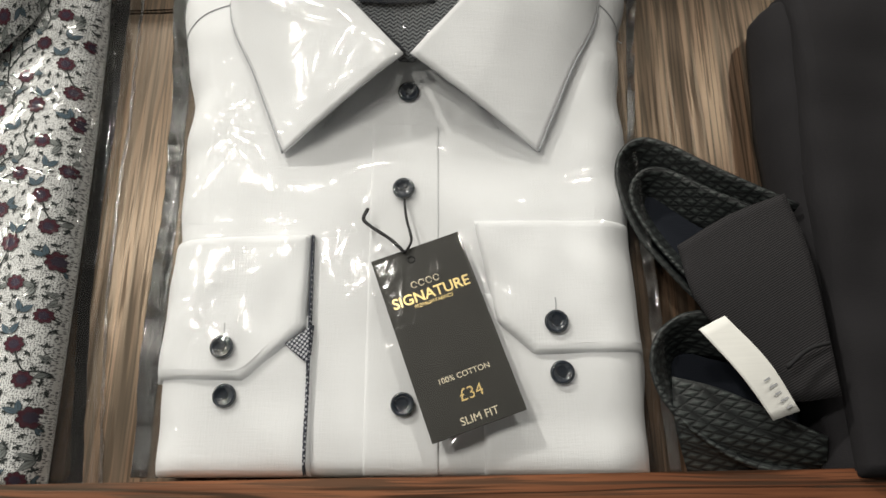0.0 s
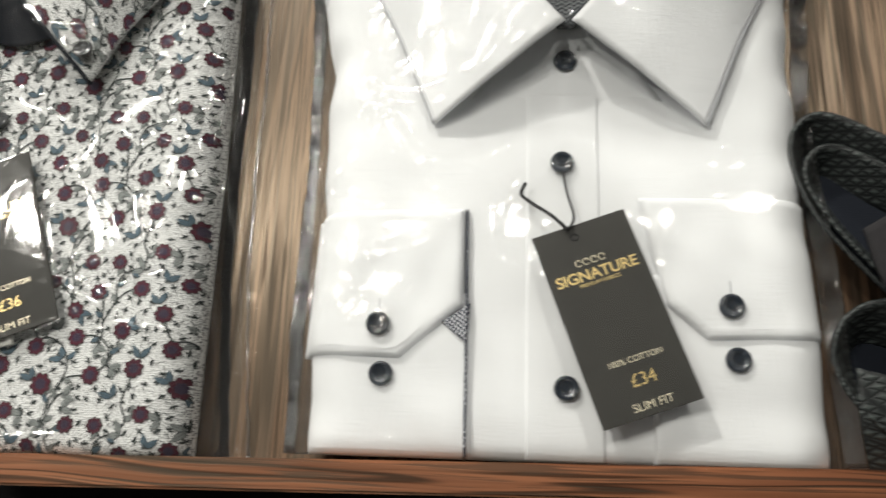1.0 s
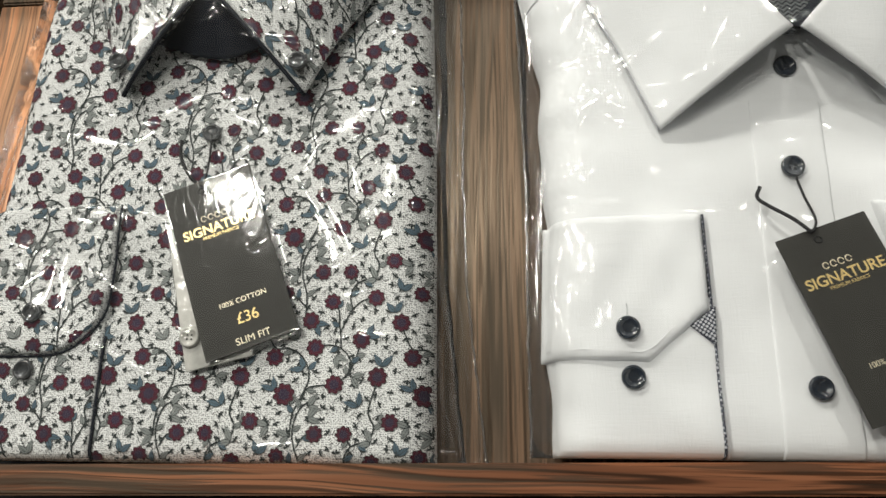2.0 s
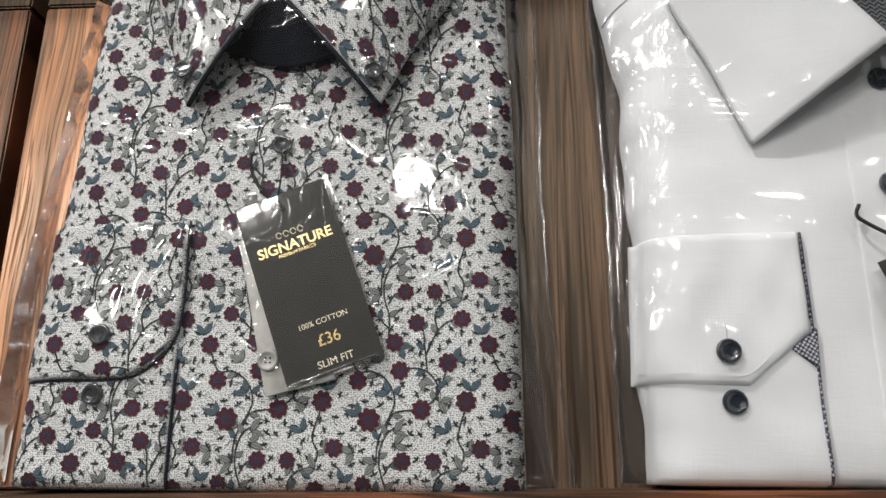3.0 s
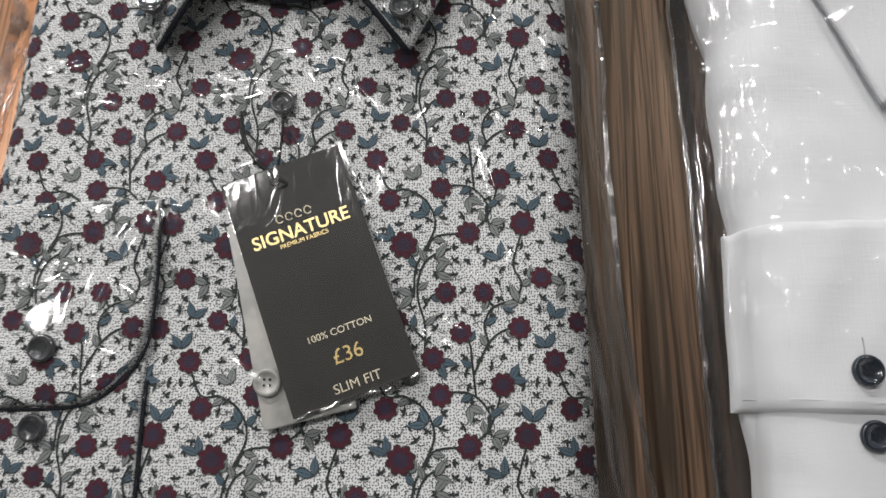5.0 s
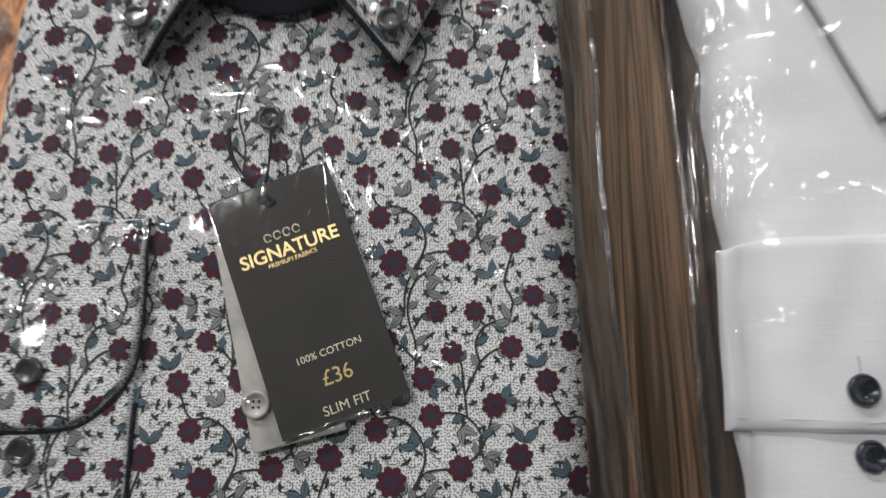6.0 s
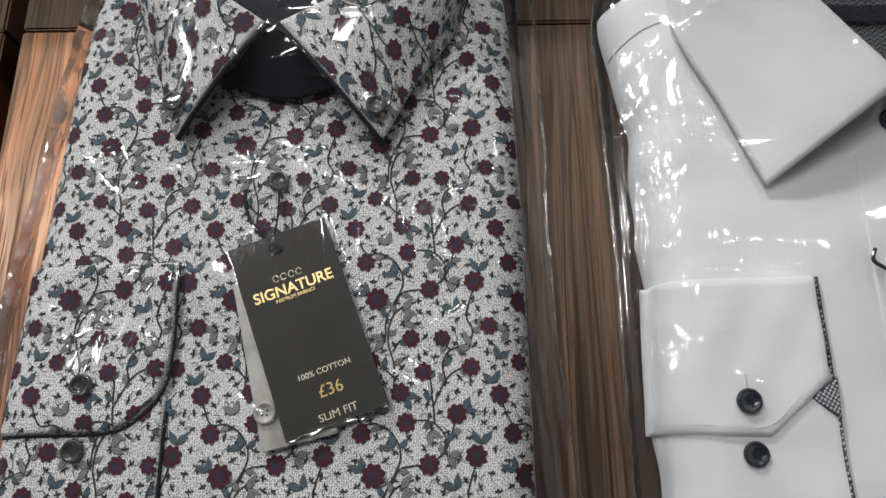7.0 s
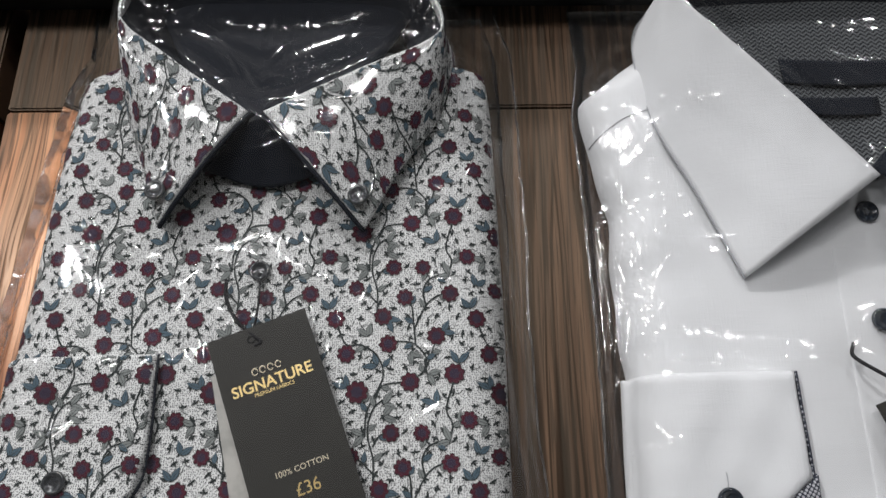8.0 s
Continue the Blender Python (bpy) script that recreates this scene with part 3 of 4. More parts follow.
def shirt_bag(label, outline_left, outline_right, y0, y1, obstacles, seed, folds=(), inset=0.0, crumples=(), tag=None, glints=()):
    """A clear bag: its upper film and the welded seams down both sides."""
    root = thing("plastic_bag", outline_left[0][1], y0, 0.0, label, "plastic bag", "shirt bags")
    me, grid = film_over("film", outline_left, outline_right, y0, y1, obstacles, 0.003, seed, folds, crumples, tag, glints)
    child("film", me, root).visible_shadow = False
    base = grid[::12, ::12].copy()
    right = base[:, -1:, 0]
    base[..., 0] = right - 0.0006 - (right - base[..., 0]) * (1 - inset)
    base[..., 2] = 0.0005
    # The back film's grey tint stands in for the wood's lost glare.
    child("back_film", sheet_mesh("back_film", base, 0.0001, FILM_BACK), root, "back film under the shirt, tinted to dim the wood's glare").visible_shadow = False
    for rim, way in ((grid[::3, 0], 1), (grid[::3, -1], -1)):
        rows = []
        for k, off in enumerate((-0.0010, -0.0005, 0.0, 0.0004)):
            p = rim.copy()
            p[:, 0] -= way * off * -1
            p[:, 2] = 0.0014 + (0.0, 0.0008, 0.0004, 0.0)[k] + 0.0006 * (1 + lumps(p[:, 1], 0 * p[:, 1], 0.012, seed)) * (k == 1)
            rows.append(p)
        seam = child("side_seam", sheet_mesh("side_seam", rows, 0.0002, FILM_WELD), root, "welded edge of the bag")
        seam.visible_shadow = False
        # Tube added along the weld so that some side always mirrors a lamp.
        bead = rim[::2].copy()
        bead[:, 0] += 0.0003 * lumps(bead[:, 1], 0 * bead[:, 1], 0.018, seed + way)
        bead[:, 2] = 0.0030 + 0.0008 * lumps(bead[:, 1], 0 * bead[:, 1], 0.026, seed + 2 * way)
        child("weld_bead", tube_mesh("weld_bead", bead, 0.00055, FILM_WELD, 8), seam, "glossy bead added along the weld to draw a bright line").visible_shadow = False
    return root


def lettering(name, text, size, mat, parent, at, turn, stretch=1.0, bold=0.0):
    """Raised printed letters lying on a card, centred at a place."""
    cu = bpy.data.curves.new(name, "FONT")
    cu.body, cu.size, cu.align_x, cu.align_y, cu.extrude, cu.offset = text, size, "CENTER", "CENTER", 0.00008, bold
    tmp = new("lettering_source", cu)
    bpy.context.view_layer.update()
    me = bpy.data.meshes.new_from_object(tmp.evaluated_get(bpy.context.evaluated_depsgraph_get()))
    bpy.data.objects.remove(tmp)
    me.transform(pose(*at, 0, 0, turn) @ Matrix.Diagonal((stretch, 1, 1, 1)))
    me.materials.clear()
    me.materials.append(mat)
    return child(name, me, parent)


TAG_COVER, TAG_PLACE = {}, {}


def hang_tag(corner, turn, z, price, tilt, label, w=0.0470, h=0.0955):
    """A black card tag with gold print, hung on a cord. corner: its upper left corner."""
    root = thing("price_tag", corner[0], corner[1], z, label, "price tag", "price tags")
    place = pose(corner[0], corner[1], z, 0, 0, turn) @ pose(0, 0, 0, tilt, 0, 0)
    bm = box_bm(0, w, -h, 0, 0, 0.0009, 0.0002)
    bmesh.ops.subdivide_edges(bm, edges=[e for e in bm.edges if e.calc_length() > 0.03], cuts=8, use_grid_fill=True)
    card = part("card", bm, CARD_BLACK, root, "black leather-grained card")
    base = []
    zt = 0.00105
    base.append(lettering("title_word", "SIGNATURE", 0.0076, GOLD, card, (w * 0.50, 0.0694 - h, zt), 0, 1.0, 0.00012))
    base.append(lettering("small_line", "PREMIUM FABRICS", 0.0026, GOLD, card, (w * 0.5, 0.0650 - h, zt), 0, 0.95))
    base.append(lettering("fabric_line", "100% COTTON", 0.0039, PALE_GOLD, card, (w * 0.53, 0.0258 - h, zt), 0, 1.0))
    base.append(lettering("price_line", price, 0.0084, GOLD, card, (w * 0.535, 0.0162 - h, zt), 0, 0.95))
    base.append(lettering("fit_line", "SLIM FIT", 0.0053, PALE_GOLD, card, (w * 0.535, 0.0046 - h, zt), 0, 1.0))
    for k in range(4):
        loop = [(w * 0.48 - 0.0058 + k * 0.0039 + 0.0014 * math.cos(q), 0.0762 - h + 0.0016 * math.sin(q), zt) for q in np.linspace(0.0, 5.6, 18)]
        base.append(child("logo_ring", tube_mesh("logo_ring", loop, 0.00028, PALE_GOLD, 6), card))
    ring = tube_mesh("eyelet", [(w * 0.42 + 0.0017 * math.cos(a), -0.006 + 0.0017 * math.sin(a), 0.001) for a in np.linspace(0, 6.1, 14)], 0.0004, THREAD, 6)
    base.append(child("eyelet", ring, root))
    for o in [card] + base:
        o.data.transform(place)
    gx, gy = np.meshgrid(np.linspace(0, w, 24), np.linspace(-h, 0, 48))
    flat = np.column_stack([gx.ravel(), gy.ravel(), np.full(gx.size, 0.0011), np.ones(gx.size)])
    TAG_COVER[root.name] = (flat @ np.array(place).T)[:, :3]
    TAG_PLACE[root.name] = (np.array(place.inverted()), w, h, np.array(place))
    return root


# ---- white shirt ----
white = Shirt([(0.06, -0.148), (0.22, -0.149), (0.28, -0.151), (0.32, -0.158), (0.352, -0.161), (0.372, -0.140), (0.392, -0.115)],
              [(0.06, 0.101), (0.22, 0.099), (0.32, 0.102), (0.352, 0.108), (0.372, 0.094), (0.392, 0.072)], 0.0712, 0.392, 0.0300, 0.012, 3, 0.0011)
shirt = thing("white_shirt", -0.025, 0.2, 0.0, "folded white cotton shirt with navy buttons in clear wrapping", "shirt", "packed shirts")
child("body", white.body_mesh("body", WHITE), shirt)
child("placket", plate_mesh("placket", [(-0.040, 0.0718), (-0.0035, 0.0718), (-0.0035, 0.262), (-0.040, 0.262)], white.top, 0.0007, WHITE, 0.004), shirt)
child("sleeve", plate_mesh("sleeve", [(-0.146, 0.0715), (-0.0655, 0.0715), (-0.0685, 0.150), (-0.147, 0.150)], white.top, 0.0030, WHITE, 0.003, 0.003, 0.0003), shirt)
child("sleeve", plate_mesh("sleeve", [(0.0185, 0.0715), (0.0985, 0.0715), (0.0975, 0.160), (0.0190, 0.160)], white.top, 0.0030, WHITE, 0.003, 0.003, 0.0003), shirt)
cuff_l = child("cuff", plate_mesh("cuff", [(-0.1525, 0.1185), (-0.101, 0.1170), (-0.0705, 0.1425), (-0.0705, 0.193), (-0.150, 0.1915)], white.top, 0.0066, WHITE, 0.0025, 0.0046, 0.0006, 4), shirt)
cuff_r = child("cuff", plate_mesh("cuff", [(0.0150, 0.199), (0.026, 0.1450), (0.044, 0.1285), (0.0995, 0.1300), (0.0970, 0.198)], white.top, 0.0066, WHITE, 0.0025, 0.0046, 0.0006, 5), shirt)
child("trim", plate_mesh("trim", [(-0.0690, 0.0716), (-0.0668, 0.0716), (-0.0690, 0.193), (-0.0702, 0.193)], white.top, 0.0042, TRIM, 0.003, 0.001), shirt, "spotted navy edging")
child("trim", plate_mesh("trim", [(-0.0810, 0.1350), (-0.0680, 0.1240), (-0.0670, 0.1450)], white.top, 0.0048, TRIM, 0.002, 0.001), shirt, "spotted navy edging")

w_fold = [(-0.0212, 0.2875, 0.0560), (-0.070, 0.342, 0.0620), (-0.117, 0.392, 0.0680), (-0.108, 0.415, 0.066), (-0.062, 0.426, 0.064), (-0.020, 0.427, 0.064),
          (0.024, 0.426, 0.064), (0.070, 0.415, 0.066), (0.080, 0.392, 0.0680), (0.032, 0.342, 0.0620), (-0.0175, 0.2875, 0.0560)]
w_outer = [(-0.0885, 0.2395, 0.0362), (-0.1075, 0.287, 0.0362), (-0.1265, 0.334, 0.0335), (-0.126, 0.400, 0.024), (-0.075, 0.429, 0.024), (-0.020, 0.4295, 0.024),
           (0.037, 0.429, 0.024), (0.090, 0.400, 0.024), (0.0880, 0.328, 0.0335), (0.0695, 0.284, 0.0362), (0.0505, 0.2375, 0.0362)]
w_inner = [(-0.0210, 0.3100, 0.0400), (-0.055, 0.343, 0.036), (-0.085, 0.378, 0.036), (-0.080, 0.398, 0.036), (-0.055, 0.405, 0.036), (-0.020, 0.406, 0.036),
           (0.018, 0.405, 0.036), (0.043, 0.398, 0.036), (0.048, 0.378, 0.036), (0.018, 0.343, 0.036), (-0.0180, 0.3100, 0.0400)]
fall, stand = collar_rows(w_fold, w_outer, w_inner, 0.0020)
collar_w = child("collar", sheet_mesh("collar", fall, 0.0014, WHITE), shirt)
child("neck_lining", sheet_mesh("neck_lining", stand, 0.001, NAVY), shirt, "dark navy neck lining")


def patch(corner_rows, n=18):
    """A smooth grid through a few rows of points."""
    rows = np.array([spline(r, n) for r in corner_rows])
    return np.array([spline(rows[:, k], n) for k in range(n)]).transpose(1, 0, 2)


child("yoke_lining", sheet_mesh("yoke_lining", patch([[(-0.024, 0.290, 0.0445), (-0.020, 0.290, 0.0440), (-0.016, 0.290, 0.0445)],
                                                      [(-0.072, 0.345, 0.046), (-0.020, 0.340, 0.0405), (0.033, 0.345, 0.046)],
                                                      [(-0.100, 0.400, 0.042), (-0.020, 0.405, 0.0395), (0.062, 0.400, 0.042)]]), 0.001, HERRING), shirt, "grey herringbone yoke lining")
child("neck_label", sheet_mesh("neck_label", patch([[(-0.055, 0.348, 0.0445), (-0.020, 0.347, 0.0425), (0.015, 0.348, 0.0445)],
                                                    [(-0.056, 0.363, 0.0445), (-0.020, 0.363, 0.0425), (0.016, 0.363, 0.0445)]], 10), 0.0006, NAVY), shirt, "dark woven neck label")
child("size_label", sheet_mesh("size_label", patch([[(-0.048, 0.328, 0.0465), (-0.030, 0.328, 0.0440), (-0.005, 0.329, 0.0430)],
                                                    [(-0.049, 0.338, 0.0460), (-0.030, 0.339, 0.0435), (-0.005, 0.340, 0.0430)]], 10), 0.0006, NAVY), shirt, "small dark size label")
child("collar_stand", sheet_mesh("collar_stand", patch([[(-0.072, 0.2520, 0.0318), (-0.020, 0.2500, 0.0316), (0.032, 0.2500, 0.0318)],
                                                        [(-0.060, 0.2680, 0.0342), (-0.020, 0.2680, 0.0346), (0.020, 0.2680, 0.0342)],
                                                        [(-0.045, 0.2960, 0.0370), (-0.020, 0.2960, 0.0380), (0.006, 0.2960, 0.0370)]]), 0.0012, WHITE), shirt)


def cord_on(name, pts, ground, lift, radius, mat, parent, label="", n=40):
    p = spline([(x, y, 0) for x, y in pts], n)
    p[:, 2] = ground(p[:, 0], p[:, 1]) + lift
    return child(name, tube_mesh(name, p, radius, mat, 6), parent, label)


cord_on("shoulder_seam", [(-0.158, 0.323), (-0.140, 0.334), (-0.121, 0.341)], white.top, 0.0002, 0.0004, STITCH, shirt)
cord_on("shoulder_seam", [(0.105, 0.319), (0.095, 0.328), (0.085, 0.334)], white.top, 0.0002, 0.0004, STITCH, shirt)
n_half = 64
cord = [tuple(p) for p in fall[-1][:n_half]]
child("collar_edge", tube_mesh("collar_edge", [(x, y, z + 0.0001) for x, y, z in cord], 0.00055, STITCH, 6), collar_w)
child("collar_edge", tube_mesh("collar_edge", [(x, y, z + 0.0001) for x, y, z in fall[-1][-n_half:]], 0.00055, STITCH, 6), collar_w)

NAVY_BUTTON = button_mesh("button", 0.0060, BUTTON)
SMOKE_BUTTON = button_mesh("button", 0.0055, BUTTON_GREY)


def sew(parent, me, x, y, z, turn=20.0, lean=0.0, label=""):
    ob = child("button", me, parent, label)
    ob.matrix_basis = pose(x, y, z, lean, 0, turn)
    return ob


sew(shirt, NAVY_BUTTON, -0.0200, 0.2755, 0.0352, 10, 4)
for bx, by, lift in ((-0.0220, 0.218, 0.0016), (-0.0210, 0.105, 0.0016), (-0.1110, 0.1330, 0.0070), (-0.1090, 0.1095, 0.0034), (0.0550, 0.1440, 0.0070), (0.0570, 0.1195, 0.0034)):
    sew(shirt if lift < 0.006 else cuff_l if bx < 0 else cuff_r, NAVY_BUTTON, bx, by, float(white.top(bx, by)) + lift, bx * 900)
for line in ([(-0.150, 0.1232), (-0.125, 0.1225), (-0.1030, 0.1220), (-0.0885, 0.1340), (-0.0745, 0.1455)], [(0.0300, 0.1470), (0.0455, 0.1335), (0.070, 0.1340), (0.098, 0.1347)]):
    cord_on("stitch_line", line, white.top, 0.00640, 0.00020, SEAM, cuff_l if line[0][0] < 0 else cuff_r, "", 60)
for bx, by in ((-0.1110, 0.1425), (0.0550, 0.1535)):
    cord_on("buttonhole", [(bx, by - 0.004), (bx + 0.0002, by), (bx, by + 0.003)], white.top, 0.0067, 0.0004, STITCH, cuff_l if bx < 0 else cuff_r, "", 8)

# ---- floral shirt ----
floral = Shirt([(0.06, -0.4705), (0.20, -0.464), (0.32, -0.458), (0.345, -0.4555), (0.366, -0.452), (0.376, -0.437), (0.392, -0.40)],
               [(0.06, -0.2065), (0.24, -0.2095), (0.345, -0.2135), (0.370, -0.216), (0.376, -0.235), (0.392, -0.27)], 0.0660, 0.392, 0.0285, 0.010, 8)
flower_shirt = thing("floral_shirt", -0.335, 0.2, 0.0, "folded white shirt printed with burgundy flowers, in clear wrapping", "shirt", "packed shirts")
child("body", floral.body_mesh("body", PRINT), flower_shirt)
CUFF = [(-0.4690, 0.1185), (-0.4090, 0.1205), (-0.3960, 0.1265), (-0.3865, 0.1375), (-0.3825, 0.1550), (-0.3830, 0.2030), (-0.4640, 0.2010)]
child("sleeve", plate_mesh("sleeve", [(-0.4675, 0.0665), (-0.3840, 0.0665), (-0.3840, 0.150), (-0.4650, 0.150)], floral.top, 0.0026, PRINT, 0.003, 0.003), flower_shirt)
cuff_f = child("cuff", plate_mesh("cuff", CUFF, floral.top, 0.0056, PRINT, 0.0025, 0.0024), flower_shirt)
# Thin navy cords stand in for the soft shadow along cuff and sleeve.
cord_on("cuff_edge", [(-0.4685, 0.1180), (-0.4400, 0.1188), (-0.4090, 0.1200), (-0.3955, 0.1262), (-0.3860, 0.1375), (-0.3820, 0.1550), (-0.3825, 0.2030)], floral.top, 0.0030, 0.0007, NAVY, cuff_f, "dark cord drawn for the shadow along the cuff")
cord_on("sleeve_edge", [(-0.3830, 0.1300), (-0.3835, 0.1000), (-0.3835, 0.0668)], floral.top, 0.0009, 0.0009, NAVY, flower_shirt, "dark cord drawn for the shadow along the sleeve")

f_fold = [(-0.3440, 0.3280, 0.0530), (-0.386, 0.358, 0.0570), (-0.4180, 0.386, 0.0600), (-0.402, 0.416, 0.062), (-0.365, 0.4265, 0.064), (-0.330, 0.428, 0.064),
          (-0.295, 0.4255, 0.064), (-0.258, 0.409, 0.062), (-0.2415, 0.374, 0.0600), (-0.288, 0.350, 0.0570), (-0.3360, 0.3280, 0.0530)]
f_outer = [(-0.3905, 0.2695, 0.0385), (-0.4020, 0.302, 0.0380), (-0.4185, 0.344, 0.0330), (-0.422, 0.400, 0.022), (-0.375, 0.4290, 0.022), (-0.330, 0.4300, 0.022),
           (-0.285, 0.4285, 0.022), (-0.238, 0.392, 0.022), (-0.2420, 0.338, 0.0330), (-0.2640, 0.300, 0.0380), (-0.2815, 0.2665, 0.0385)]
f_inner = [(-0.3420, 0.3380, 0.0410), (-0.374, 0.358, 0.036), (-0.396, 0.384, 0.036), (-0.386, 0.398, 0.036), (-0.355, 0.402, 0.036), (-0.330, 0.403, 0.036),
           (-0.305, 0.402, 0.036), (-0.272, 0.396, 0.036), (-0.263, 0.374, 0.036), (-0.298, 0.352, 0.036), (-0.3380, 0.3380, 0.0410)]
f_fall, f_stand = collar_rows(f_fold, f_outer, f_inner, 0.0040)
collar_f = child("collar", sheet_mesh("collar", f_fall, 0.0016, PRINT), flower_shirt)
child("neck_lining", sheet_mesh("neck_lining", f_stand, 0.001, NAVY), flower_shirt, "plain navy neck lining")
child("yoke_lining", sheet_mesh("yoke_lining", patch([[(-0.346, 0.320, 0.0440), (-0.340, 0.320, 0.0440), (-0.334, 0.320, 0.0440)],
                                                      [(-0.385, 0.364, 0.042), (-0.335, 0.360, 0.0385), (-0.280, 0.362, 0.042)],
                                                      [(-0.408, 0.412, 0.040), (-0.330, 0.418, 0.0375), (-0.252, 0.410, 0.040)]]), 0.001, NAVY), flower_shirt, "plain navy yoke lining")
child("collar_stand", sheet_mesh("collar_stand", patch([[(-0.374, 0.3030, 0.0352), (-0.335, 0.2920, 0.0348), (-0.298, 0.3030, 0.0352)],
                                                        [(-0.362, 0.3080, 0.0415), (-0.337, 0.3070, 0.0412), (-0.312, 0.3080, 0.0415)],
                                                        [(-0.346, 0.3260, 0.0500), (-0.340, 0.3265, 0.0505), (-0.333, 0.3260, 0.0500)]]), 0.0014, NAVY), flower_shirt, "navy collar stand")
for k, side in ((0, 1), (-1, -1)):
    edge = [tuple(f_fall[m][k] + np.array((0.0008 * side, -0.0010, -0.0012))) for m in range(len(f_fall))]
    child("collar_edge", tube_mesh("collar_edge", edge, 0.0013, NAVY, 8), collar_f, "navy underside of the collar's edge")
for bx, by, bz in ((-0.3360, 0.2460, 0.0012), (-0.4230, 0.1420, 0.0062), (-0.4245, 0.1120, 0.0030), (-0.3905, 0.2860, 0.0452), (-0.2850, 0.2825, 0.0452)):
    z = float(floral.top(bx, by)) + (bz or 0.0004) if (bz or 0) < 0.02 else bz
    sew(collar_f if by > 0.26 else cuff_f if by > 0.13 and bx < -0.4 else flower_shirt, SMOKE_BUTTON, bx, by, z, bx * 700)


# ---- the floral print: vines, leaves, flowers and sprigs in one repeat ----
REPEAT = (0.0715, 0.0835)
BLOOMS = [(0, 0, 4.5), (15, 0, 4.3), (38, 6, 4.6), (-19, -11, 4.3), (6, -16, 4.6), (29, -14, 4.7), (-5, -26, 4.8), (-29, -27, 4.9), (22, -36, 4.9), (-2, -40, 4.8),
          (-23, -45, 4.8), (31, -55, 5.3), (9, -59, 5.0), (-17, -64, 5.9)]
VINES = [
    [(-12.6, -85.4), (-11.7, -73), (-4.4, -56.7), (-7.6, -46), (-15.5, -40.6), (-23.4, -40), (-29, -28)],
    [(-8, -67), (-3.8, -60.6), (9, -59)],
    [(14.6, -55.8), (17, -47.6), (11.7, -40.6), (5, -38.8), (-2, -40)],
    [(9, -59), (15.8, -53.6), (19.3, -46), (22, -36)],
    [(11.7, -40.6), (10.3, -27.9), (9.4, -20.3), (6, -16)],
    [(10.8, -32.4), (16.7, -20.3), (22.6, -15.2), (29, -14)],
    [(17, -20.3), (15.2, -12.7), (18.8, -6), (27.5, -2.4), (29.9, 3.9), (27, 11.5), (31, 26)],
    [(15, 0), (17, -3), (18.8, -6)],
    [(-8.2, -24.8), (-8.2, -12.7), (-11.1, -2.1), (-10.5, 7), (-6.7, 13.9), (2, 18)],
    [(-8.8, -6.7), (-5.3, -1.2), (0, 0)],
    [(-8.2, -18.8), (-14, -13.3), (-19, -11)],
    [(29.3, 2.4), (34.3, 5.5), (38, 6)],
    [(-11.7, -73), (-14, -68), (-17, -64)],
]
SPRAYS = [(-3, -27, -35, 1), (25, -34, 30, 1), (33, -50, 80, 1), (-7, -51, 150, 1), (9, -44, -50, 0), (-12, -36, 115, 0), (-22, -62, 130, 1), (-4, -70, 30, 0),
          (22, -70, 130, 1), (39, -22, 95, 1), (-29, -10, 70, 1), (-4, 8, 20, 0), (18, -55, -15, 0), (-13, -1, 190, 0), (29, -4, 160, 0), (-24, 4, 200, 0)]


def lens_points(x, y, angle, long, wide):
    """The outline of a leaf from its stalk at (x, y)."""
    c, s = math.cos(angle), math.sin(angle)
    out = []
    for k in range(12):
        q = k / 6 if k <= 6 else 2 - k / 6
        a, b = long * q, (0.5 if k < 6 else -0.5) * wide * math.sin(math.pi * q ** 0.8) ** 1.25 * (1.12 - 0.2 * q) if 0 < q < 1 else 0.0
        out.append((x + a * c - b * s, y + a * s + b * c))
    return out


def bloom_points(x, y, radius, turn, petals=8):
    out = []
    for k in range(petals * 4):
        w = 2 * math.pi * k / (petals * 4)
        r = radius * (0.76 + 0.22 * abs(math.sin(petals * w / 2)))
        out.append((x + r * math.cos(w + turn), y + r * math.sin(w + turn)))
    return out


